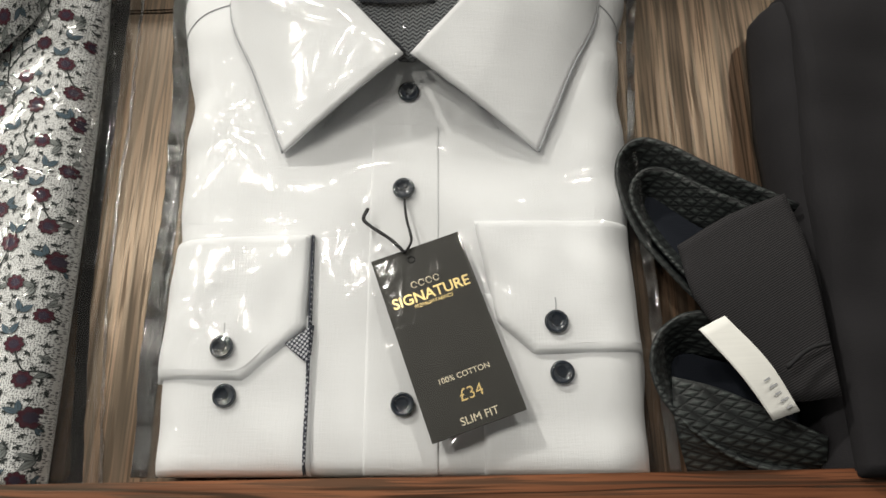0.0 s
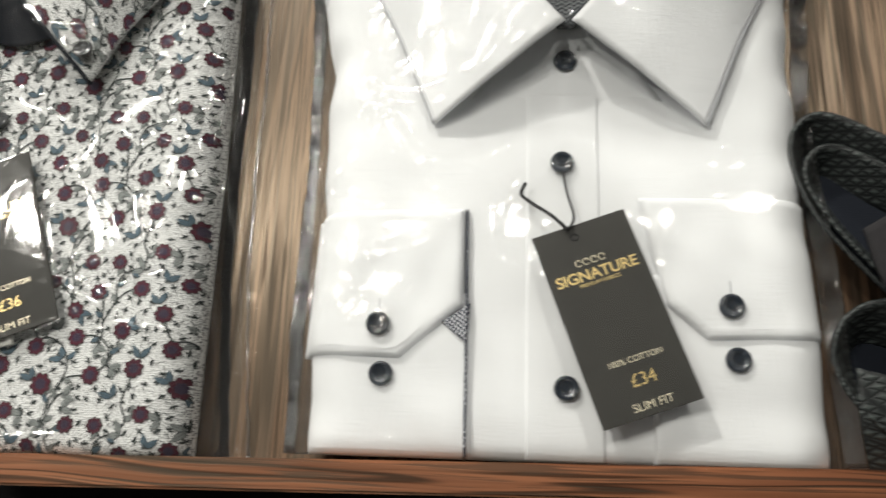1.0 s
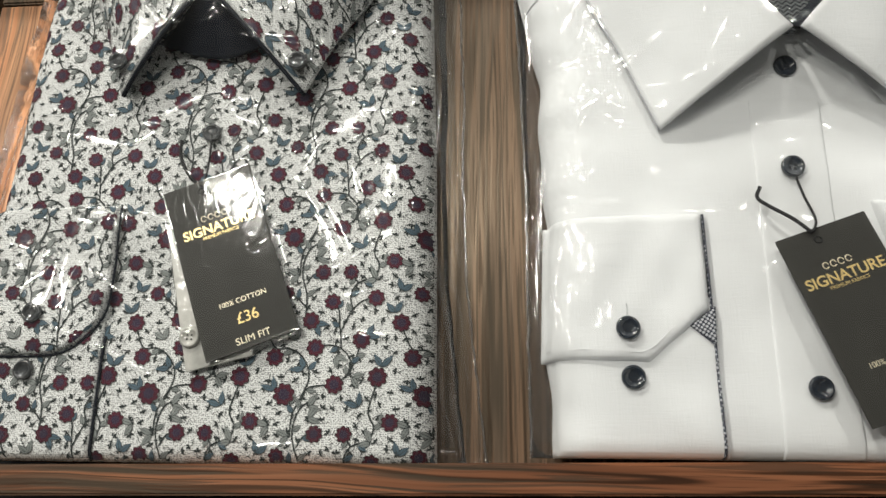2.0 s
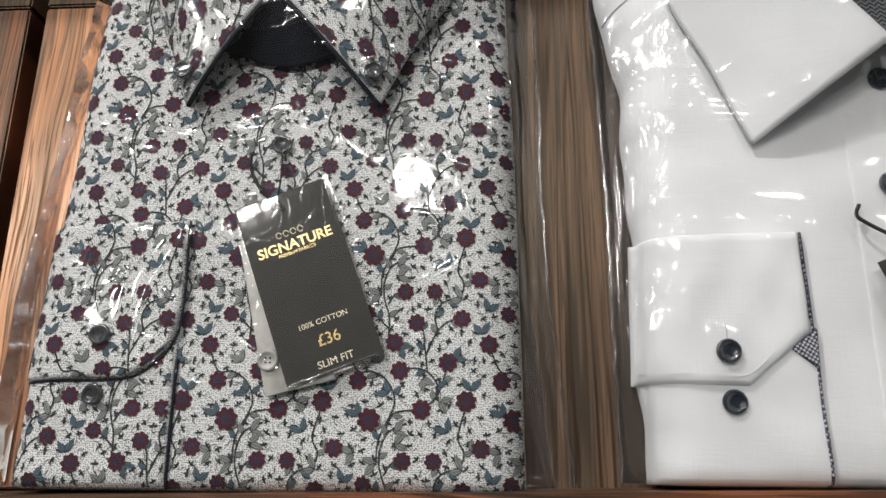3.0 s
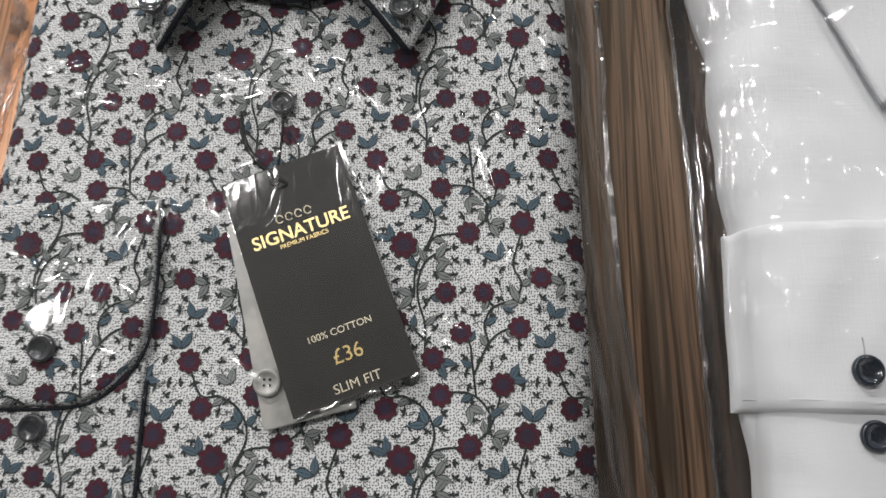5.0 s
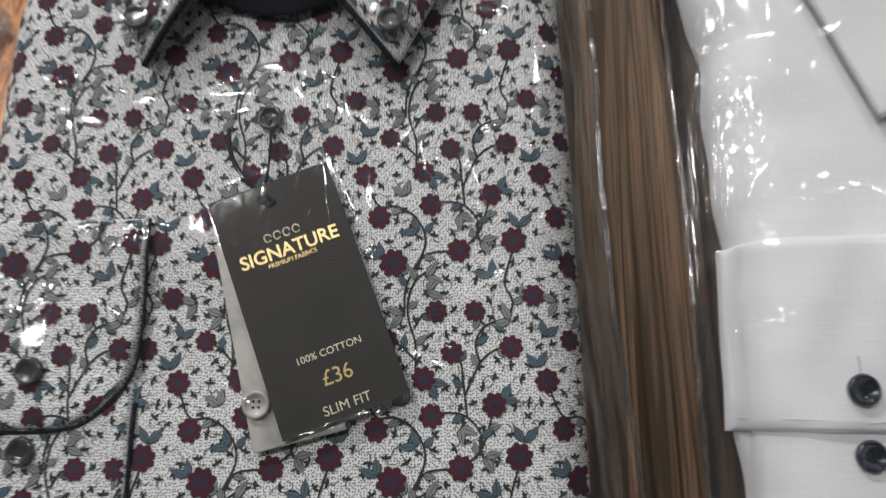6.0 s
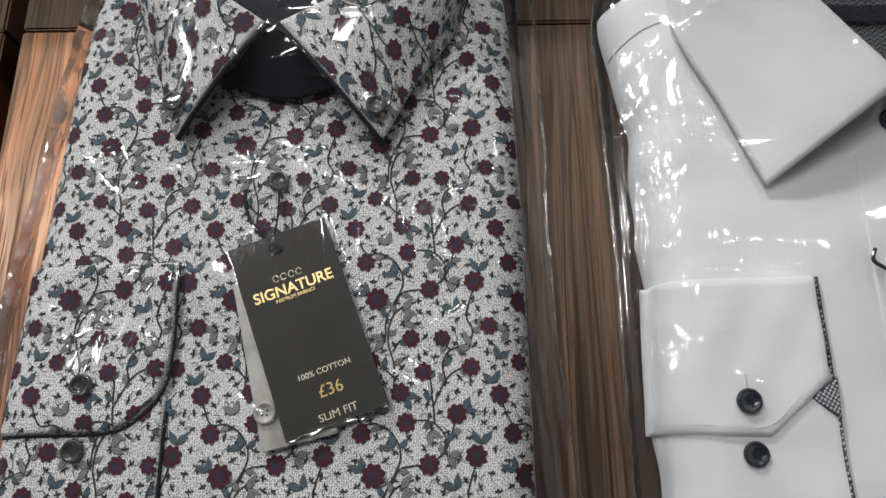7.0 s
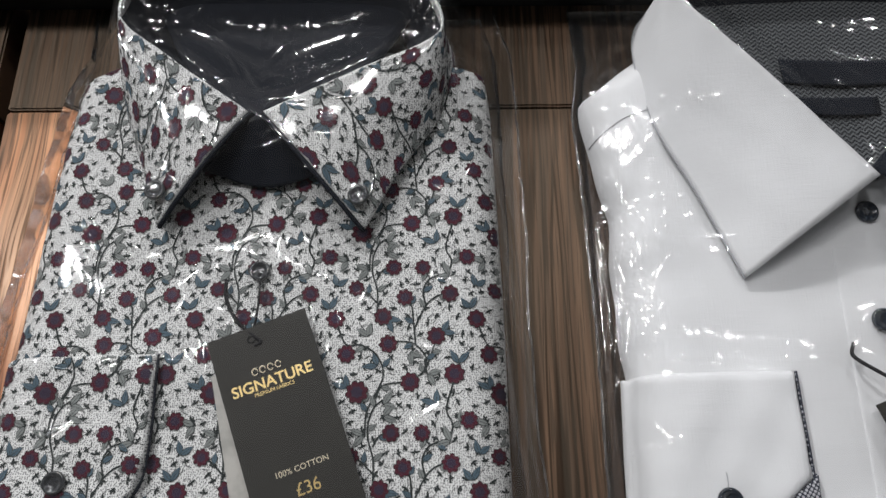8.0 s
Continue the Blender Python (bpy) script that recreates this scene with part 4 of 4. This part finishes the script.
def repeat_shapes():
    """All shapes of one repeat, in metres: (outline or strip, material index, layer)."""
    r = random.Random(77)
    fans, strips = [], []
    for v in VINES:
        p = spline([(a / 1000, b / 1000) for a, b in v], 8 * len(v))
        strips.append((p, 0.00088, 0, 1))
        for k in range(9, len(p) - 8, 13):
            way = p[k + 1] - p[k - 1]
            ang = math.atan2(way[1], way[0]) + r.choice((-0.95, 0.95))
            long = r.uniform(0.0048, 0.0062)
            fans.append((lens_points(*p[k], ang, long + 0.0005, 0.0030), 0, 2))
            fans.append((lens_points(p[k][0] + 0.0003 * math.cos(ang), p[k][1] + 0.0003 * math.sin(ang), ang, long, 0.0023), r.choice((3, 4, 4)), 3))
            strips.append((np.array([p[k] + q * np.array((math.cos(ang), math.sin(ang))) for q in np.linspace(0, long * 0.8, 4)]), 0.00022, 0, 4))
    for x, y, a, blue in SPRAYS:
        for da in (-38, 34):
            ang = radians(a + da + r.uniform(-8, 8))
            long = r.uniform(0.0066, 0.0084)
            fans.append((lens_points(x / 1000, y / 1000, ang, long + 0.0005, 0.0034), 0, 2))
            fans.append((lens_points(x / 1000 + 0.0003 * math.cos(ang), y / 1000 + 0.0003 * math.sin(ang), ang, long, 0.0027), 3 if blue else 4, 3))
            strips.append((np.array([(x / 1000 + q * math.cos(ang), y / 1000 + q * math.sin(ang)) for q in np.linspace(0, long * 0.8, 4)]), 0.00022, 0, 4))
    for x, y, rad in BLOOMS:
        x, y, rad, turn = x / 1000, y / 1000, rad / 1000, r.uniform(0, 3)
        fans.append((bloom_points(x, y, rad * 1.05, turn), 0, 5))
        fans.append((bloom_points(x, y, rad * 0.97, turn), 1, 6))
        fans.append((bloom_points(x, y, rad * 0.55, turn + 0.3, 7), 2, 7))
        for k in range(9):
            w = turn + 2 * math.pi * k / 9
            strips.append((np.array([(x + q * math.cos(w), y + q * math.sin(w)) for q in (rad * 0.55, rad * 0.8)]), 0.00016, 2, 7))
    placed = []
    tries = 0
    while len(placed) < 104 and tries < 4000:
        tries += 1
        x, y = r.uniform(-0.034, 0.0375), r.uniform(-0.078, 0.0055)
        far = all(math.hypot((x - a / 1000 + REPEAT[0] / 2) % REPEAT[0] - REPEAT[0] / 2, (y - b / 1000 + REPEAT[1] / 2) % REPEAT[1] - REPEAT[1] / 2) > c / 1000 + 0.0022 for a, b, c in BLOOMS)
        if far and all(math.hypot(x - a, y - b) > 0.0046 for a, b in placed):
            placed.append((x, y))
            a = r.uniform(0, 6.28)
            for da in (-1.2, 0.0, 1.15):
                fans.append((lens_points(x, y, a + da + r.uniform(-0.2, 0.2), r.uniform(0.0020, 0.0029), 0.0011), 0, 2))
            b = a + math.pi + r.uniform(-0.5, 0.5)
            q = spline([(x, y), (x + 0.002 * math.cos(b), y + 0.002 * math.sin(b)), (x + 0.0038 * math.cos(b + 0.6), y + 0.0038 * math.sin(b + 0.6))], 6)
            strips.append((q, 0.00028, 0, 1))
    return fans, strips


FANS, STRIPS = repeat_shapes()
INKS = [STEM, ROSE, ROSE_EYE, LEAF_BLUE, LEAF_GREY]


def print_mesh(name, x0, x1, y0, y1, origin, place):
    """The print over a stretch of pattern space; place(xy, lift) gives the points on the cloth and whether each lies on it."""
    flat, layer, tris, ink = [], [], [], []

    def fan(outline, col, lay):
        c = len(flat)
        flat.append(np.mean(outline, axis=0))
        flat.extend(outline)
        layer.extend([lay] * (len(outline) + 1))
        n = len(outline)
        for k in range(n):
            tris.append((c, c + 1 + k, c + 1 + (k + 1) % n))
            ink.append(col)

    def strip(p, wide, col, lay):
        d = np.gradient(p, axis=0)
        d /= np.linalg.norm(d, axis=1, keepdims=True) + 1e-12
        n = np.stack([-d[:, 1], d[:, 0]], axis=1) * wide / 2
        c = len(flat)
        for k in range(len(p)):
            flat.extend([p[k] + n[k], p[k] - n[k]])
            layer.extend([lay, lay])
            if k:
                a = c + 2 * k - 2
                tris.extend([(a, a + 1, a + 3), (a, a + 3, a + 2)])
                ink.extend([col, col])

    for i in range(int((x0 - origin[0]) / REPEAT[0]) - 2, int((x1 - origin[0]) / REPEAT[0]) + 3):
        for j in range(int((y0 - origin[1]) / REPEAT[1]) - 2, int((y1 - origin[1]) / REPEAT[1]) + 3):
            o = np.array((origin[0] + i * REPEAT[0], origin[1] + j * REPEAT[1]))
            if o[0] + 0.045 < x0 or o[0] - 0.045 > x1 or o[1] + 0.03 < y0 or o[1] - 0.09 > y1:
                continue
            for outline, col, lay in FANS:
                fan(np.array(outline) + o, col, lay)
            for p, wide, col, lay in STRIPS:
                strip(p + o, wide, col, lay)
    flat, lift = np.array(flat), 0.00016 + 0.00004 * np.array(layer)
    pts, ok = place(flat, lift)
    tris, ink = np.array(tris), np.array(ink)
    keep = ok[tris].all(axis=1)
    tris, ink = tris[keep], ink[keep]
    used, back = np.unique(tris, return_inverse=True)
    return mesh_from(name, pts[used], back.reshape(-1, 3).tolist(), INKS, ink.tolist())


def on_body(xy, lift):
    l, r = floral.sides(xy[:, 1])
    ok = (xy[:, 0] > l + 0.0006) & (xy[:, 0] < r - 0.0006) & (xy[:, 1] > floral.y0 + 0.0006) & (xy[:, 1] < floral.y1 - 0.002)
    return np.column_stack([xy, floral.top(xy[:, 0], xy[:, 1]) + lift + 0.0001]), ok


def on_plate(poly, height, edge):
    def place(xy, lift):
        d = inside_depth(poly, xy[:, 0], xy[:, 1])
        z = floral.top(xy[:, 0], xy[:, 1]) + height * (0.45 + 0.55 * round01(d / edge)) + lift + 0.0001
        return np.column_stack([xy, z]), d > 0.0003
    return place


def on_grid(rows, along, across):
    """Pattern space wrapped on a grid of points: x runs along its rows, y across them."""
    g = np.array(rows)
    du, dv = np.gradient(g, axis=0), np.gradient(g, axis=1)
    nrm = np.cross(du, dv)
    nrm /= np.linalg.norm(nrm, axis=2, keepdims=True) + 1e-12
    nrm *= np.sign(nrm[..., 2].mean())
    h, w, _ = g.shape

    def place(xy, lift):
        a, b = xy[:, 0] / along * (w - 1), xy[:, 1] / across * (h - 1)
        ok = (a >= 0) & (a <= w - 1) & (b >= 0.05) & (b <= h - 1.05)
        i, j = np.clip(a.astype(int), 0, w - 2), np.clip(b.astype(int), 0, h - 2)
        f, k = np.clip(a - i, 0, 1)[:, None], np.clip(b - j, 0, 1)[:, None]

        def at(q):
            return (q[j, i] * (1 - f) + q[j, i + 1] * f) * (1 - k) + (q[j + 1, i] * (1 - f) + q[j + 1, i + 1] * f) * k
        return at(g) + at(nrm) * (lift[:, None] + 0.0002), ok
    return place


def printed(name, me):
    return tagged(child(name, me, flower_shirt, "printed burgundy flowers on dark vines"), kind="stuff")


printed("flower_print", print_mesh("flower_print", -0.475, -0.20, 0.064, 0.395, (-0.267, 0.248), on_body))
printed("cuff_print", print_mesh("cuff_print", -0.475, -0.38, 0.115, 0.205, (-0.4175, 0.2475), on_plate(CUFF, 0.0056, 0.0024)))
SLEEVE = [(-0.4675, 0.0665), (-0.3840, 0.0665), (-0.3840, 0.150), (-0.4650, 0.150)]
printed("sleeve_print", print_mesh("sleeve_print", -0.475, -0.38, 0.064, 0.152, (-0.4030, 0.1890), on_plate(SLEEVE, 0.0026, 0.003)))
fall_long = float(np.linalg.norm(np.diff(f_fall[5], axis=0), axis=1).sum())
fall_wide = float(np.linalg.norm(np.diff(f_fall, axis=0), axis=2).sum(axis=0).mean())
printed("collar_print", print_mesh("collar_print", 0.0, fall_long, 0.0, fall_wide, (0.03, 0.05), on_grid(f_fall, fall_long, fall_wide)))


# ---- tags ----
tag_a = hang_tag((-0.0375, 0.1755), 19.5, 0.0395, "£34", -2.0, "black and gold price tag lying on the white shirt")
tag_b = hang_tag((-0.3583, 0.2075), 20.5, 0.0358, "£36", 0.6, "black and gold price tag lying on the floral shirt", 0.0505, 0.0985)


def cord(parent, pts, radius=0.0007, label="black tag cord", n=50):
    child("cord", tube_mesh("cord", spline(pts, n), radius, THREAD, 6), parent, label)


cord(tag_a, [(-0.0218, 0.2140, 0.0350), (-0.0200, 0.2000, 0.0385), (-0.0170, 0.1870, 0.0410), (-0.0195, 0.1800, 0.0425)])
cord(tag_a, [(-0.0405, 0.2060, 0.0370), (-0.0425, 0.2000, 0.0375), (-0.0380, 0.1950, 0.0390), (-0.0280, 0.1875, 0.0410), (-0.0200, 0.1795, 0.0425)], 0.0010)
cord(tag_b, [(-0.3360, 0.2450, 0.0330), (-0.3350, 0.2350, 0.0340), (-0.3355, 0.2200, 0.0345), (-0.3380, 0.2070, 0.0358)], 0.0006)
cord(tag_b, [(-0.3525, 0.2410, 0.0340), (-0.3510, 0.2300, 0.0350), (-0.3440, 0.2180, 0.0352), (-0.3345, 0.2105, 0.0362), (-0.3315, 0.2080, 0.0364), (-0.3345, 0.2060, 0.0360)], 0.0010)
bm = box_bm(0, 0.036, -0.083, 0, 0, 0.0012, 0.0003)
bm.transform(pose(-0.3555, 0.1915, 0.0318, 0, 0, 14.0))
part("spare_button_sachet", bm, SACHET, tag_b, "milky sachet with a spare button", False)
ob = child("spare_button", button_mesh("spare_button", 0.0055, SACHET), tag_b, "spare button clouded by the sachet")
ob.matrix_basis = pose(-0.3350, 0.1290, 0.0330)

# ---- clear bags ----
shirt_bag("clear crinkled plastic bag round the white shirt", [(0.068, -0.158), (0.15, -0.158), (0.30, -0.1605), (0.352, -0.1645), (0.386, -0.159), (0.428, -0.161)],
          [(0.068, 0.113), (0.25, 0.105), (0.35, 0.112), (0.428, 0.106)], 0.0712, 0.4300, points_of(shirt) + points_of(tag_a) + [TAG_COVER[tag_a.name]], 11,
          [(-0.128, 0.262, -0.070, 0.240, 0.0009, 0.0045), (-0.070, 0.240, 0.010, 0.236, 0.0007, 0.0040), (-0.150, 0.196, -0.020, 0.199, 0.0006, 0.0050),
           (0.060, 0.285, 0.085, 0.240, 0.0009, 0.0045), (-0.128, 0.330, -0.125, 0.240, 0.0008, 0.0050), (-0.090, 0.330, -0.040, 0.300, 0.0006, 0.0040), (0.020, 0.199, 0.095, 0.205, 0.0006, 0.0050)],
          0.0, [(-0.125, 0.212, 0.018, 0.012), (-0.140, 0.235, 0.010, 0.018), (0.010, 0.395, 0.060, 0.030), (0.098, 0.080, 0.012, 0.012), (-0.120, 0.290, 0.006, 0.030), (0.100, 0.215, 0.006, 0.030)], TAG_PLACE[tag_a.name],
          [(-0.112, 0.262, -65, 0.016, 0.0030, -0.110, -0.050), (-0.100, 0.236, -55, 0.014, 0.0030, -0.110, -0.060), (-0.110, 0.197, 2, 0.030, 0.0025, -0.100, -0.070),
           (-0.020, 0.240, 4, 0.020, 0.0030, -0.060, -0.040), (0.050, 0.210, 12, 0.014, 0.0030, -0.040, -0.040), (-0.123, 0.140, 70, 0.010, 0.0020, -0.100, -0.080),
           (0.070, 0.270, 50, 0.016, 0.0025, -0.030, -0.040), (-0.060, 0.100, -60, 0.010, 0.0020, -0.070, -0.090)])
shirt_bag("clear crinkled plastic bag round the floral shirt", [(0.068, -0.484), (0.17, -0.4825), (0.234, -0.477), (0.334, -0.4655), (0.391, -0.458), (0.428, -0.462)],
          [(0.068, -0.1815), (0.17, -0.193), (0.25, -0.195), (0.325, -0.1965), (0.393, -0.199), (0.428, -0.210)], 0.0660, 0.4300, points_of(flower_shirt) + points_of(tag_b) + [TAG_COVER[tag_b.name]], 23,
          [(-0.412, 0.253, -0.345, 0.250, 0.0010, 0.0050), (-0.336, 0.231, -0.306, 0.211, 0.0010, 0.0070), (-0.345, 0.094, -0.300, 0.086, 0.0008, 0.0080), (-0.270, 0.140, -0.250, 0.110, 0.0008, 0.0045),
           (-0.245, 0.244, -0.212, 0.240, 0.0010, 0.0050), (-0.440, 0.196, -0.385, 0.197, 0.0007, 0.0045), (-0.345, 0.345, -0.338, 0.315, 0.0010, 0.0060), (-0.212, 0.300, -0.206, 0.220, 0.0008, 0.0040)], 0.08,
          [(-0.337, 0.325, 0.010, 0.014), (-0.325, 0.088, 0.020, 0.008), (-0.222, 0.240, 0.010, 0.014), (-0.330, 0.400, 0.050, 0.012)], TAG_PLACE[tag_b.name],
          [(-0.382, 0.252, -2, 0.034, 0.0035, -0.085, -0.050), (-0.318, 0.224, -34, 0.016, 0.0050, -0.080, -0.050), (-0.325, 0.090, 4, 0.022, 0.0050, -0.060, -0.110),
           (-0.262, 0.125, -62, 0.020, 0.0035, -0.080, -0.090), (-0.228, 0.243, 5, 0.015, 0.0040, -0.095, -0.050), (-0.412, 0.196, 3, 0.022, 0.0030, -0.060, -0.070),
           (-0.300, 0.262, 10, 0.020, 0.0040, -0.080, -0.050), (-0.430, 0.165, 60, 0.012, 0.0025, -0.055, -0.080), (-0.295, 0.180, 75, 0.012, 0.0025, -0.080, -0.070)])

# ---- dark trousers with webbing belt ----
trousers = thing("trousers", 0.25, 0.2, 0.0, "folded charcoal trousers with a turned-back waistband", "trousers")
slab = Shirt([(0.06, 0.1745), (0.14, 0.1765), (0.21, 0.1760), (0.26, 0.1740), (0.325, 0.1780), (0.345, 0.2000)], [(0.06, 0.46), (0.40, 0.46)], 0.0690, 0.345, 0.0440, 0.02, 15)
child("leg", slab.body_mesh("leg", CHARCOAL, 90, 90), trousers)
child("upper_leg", plate_mesh("upper_leg", [(0.186, 0.0705), (0.455, 0.0705), (0.455, 0.335), (0.190, 0.335), (0.184, 0.22)], slab.top, 0.007, CHARCOAL, 0.005, 0.006, 0.0016, 9), trousers)
band = patch([[(0.1170, 0.1820, 0.0400), (0.1420, 0.1960, 0.0440), (0.1700, 0.2060, 0.0480)],
              [(0.1240, 0.1500, 0.0430), (0.1520, 0.1600, 0.0480), (0.1760, 0.1700, 0.0520)],
              [(0.1560, 0.1040, 0.0420), (0.1680, 0.1040, 0.0470), (0.1800, 0.1060, 0.0510)]])
child("waistband", sheet_mesh("waistband", band, 0.003, TWILL), trousers, "ribbed grey twill waistband")
label_rows = patch([[(0.1205, 0.1375, 0.0480), (0.1265, 0.1405, 0.0500), (0.1320, 0.1430, 0.0520)],
                    [(0.1360, 0.1150, 0.0520), (0.1420, 0.1180, 0.0540), (0.1475, 0.1210, 0.0560)],
                    [(0.1485, 0.0950, 0.0500), (0.1540, 0.0970, 0.0515), (0.1595, 0.0990, 0.0530)]], 12)
child("care_label", sheet_mesh("care_label", label_rows, 0.0006, PAPER), trousers, "white fabric care label")
for k in range(5):
    bar = box_bm(0, 0.0030 + 0.001 * (k % 2), -0.0004, 0.0004, 0, 0.0002)
    bar.transform(pose(0.1445 + 0.0022 * k, 0.1120 - 0.0030 * k, 0.0556 - 0.0004 * k, 0, 0, 28))
    part("label_print", bar, STITCH, trousers)
child("label_cord", tube_mesh("label_cord", spline([(0.1560, 0.1180, 0.0540), (0.1660, 0.1260, 0.0560), (0.1760, 0.1290, 0.0560)], 16), 0.0010, THREAD), trousers, "black thread")


def ribbon(path, width, lean, thickness, mat, name, n=60):
    """A band swept along a path; lean: how far its width lies over, from upright (0) to flat (1)."""
    p = spline(path, n)
    t = np.gradient(p, axis=0)
    side = np.stack([t[:, 1], -t[:, 0], 0 * t[:, 0]], axis=1)
    side /= np.linalg.norm(side, axis=1, keepdims=True)
    w = side * lean + np.array((0, 0, 1)) * math.sqrt(1 - lean * lean)
    rows = np.array([p + w * (u - 0.5) * width for u in np.linspace(0, 1, 8)])
    rows[..., 2] = np.maximum(rows[..., 2], 0.0025)
    return sheet_mesh(name, rows, thickness, mat)


belt = thing("webbing_belt", 0.13, 0.15, 0.0, "looped dark green woven webbing belt", "belt")
child("loop", ribbon([(0.176, 0.196, 0.030), (0.140, 0.217, 0.028), (0.112, 0.236, 0.024), (0.102, 0.236, 0.020), (0.0995, 0.222, 0.018), (0.107, 0.196, 0.018), (0.124, 0.172, 0.018), (0.150, 0.140, 0.020), (0.176, 0.110, 0.022)],
                     0.026, 0.50, 0.002, WOVEN, "loop"), belt)
child("loop", ribbon([(0.176, 0.118, 0.032), (0.150, 0.134, 0.030), (0.126, 0.139, 0.024), (0.114, 0.133, 0.020), (0.112, 0.120, 0.017), (0.122, 0.103, 0.016), (0.146, 0.086, 0.016), (0.176, 0.080, 0.016)],
                     0.030, 0.62, 0.002, WOVEN, "loop"), belt)
child("loop", ribbon([(0.176, 0.190, 0.024), (0.142, 0.206, 0.022), (0.117, 0.222, 0.018), (0.109, 0.221, 0.016), (0.108, 0.212, 0.015), (0.117, 0.194, 0.015), (0.133, 0.172, 0.016), (0.150, 0.152, 0.018)],
                     0.024, 0.60, 0.002, WOVEN, "loop"), belt)
# Dark sheets fill the loops' hollows in place of the shade there.
child("inner_fold", sheet_mesh("inner_fold", patch([[(0.104, 0.231, 0.012), (0.128, 0.221, 0.013), (0.172, 0.196, 0.014)],
                                                    [(0.107, 0.200, 0.012), (0.132, 0.190, 0.013), (0.174, 0.168, 0.014)],
                                                    [(0.127, 0.170, 0.012), (0.146, 0.156, 0.013), (0.175, 0.138, 0.014)]]), 0.002, NAVY), belt, "dark sheet standing in for the shade inside the loop")
child("inner_fold", sheet_mesh("inner_fold", patch([[(0.116, 0.132, 0.014), (0.138, 0.130, 0.015), (0.174, 0.116, 0.016)],
                                                    [(0.115, 0.116, 0.014), (0.140, 0.110, 0.015), (0.175, 0.100, 0.016)],
                                                    [(0.124, 0.102, 0.013), (0.146, 0.094, 0.014), (0.175, 0.088, 0.015)]]), 0.002, NAVY), belt, "dark sheet standing in for the shade inside the loop")
child("tail", sheet_mesh("tail", patch([[(0.1105, 0.1180, 0.0300), (0.1350, 0.1100, 0.0340), (0.1770, 0.0880, 0.0370)],
                                        [(0.1110, 0.0950, 0.0260), (0.1400, 0.0880, 0.0290), (0.1780, 0.0780, 0.0300)],
                                        [(0.1180, 0.0705, 0.0150), (0.1450, 0.0705, 0.0170), (0.1790, 0.0705, 0.0180)]]), 0.002, WOVEN), belt)

# ---- barcode card ----
card = thing("barcode_card", -0.50, 0.095, 0.0, "white card with a printed barcode, on the table", "card")
part("card", box_bm(-0.545, -0.4835, 0.0675, 0.1240, 0.0012, 0.0026, 0.0008), PAPER, card)
rb = random.Random(4)
y = 0.1195
for k in range(14):
    t = rb.choice((0.0007, 0.0011, 0.0018))
    part("barcode_bar", box_bm(-0.540, -0.4870, y - t, y, 0.0026, 0.00275), INK, card)
    y -= t + rb.choice((0.0007, 0.0010))
lettering("size_letter", "M", 0.0085, INK, card, (-0.5015, 0.0830, 0.0027), -4, 0.9, 0.0002)
lettering("size_number", "3", 0.0085, INK, card, (-0.4995, 0.0755, 0.0027), -4, 0.9, 0.0002)
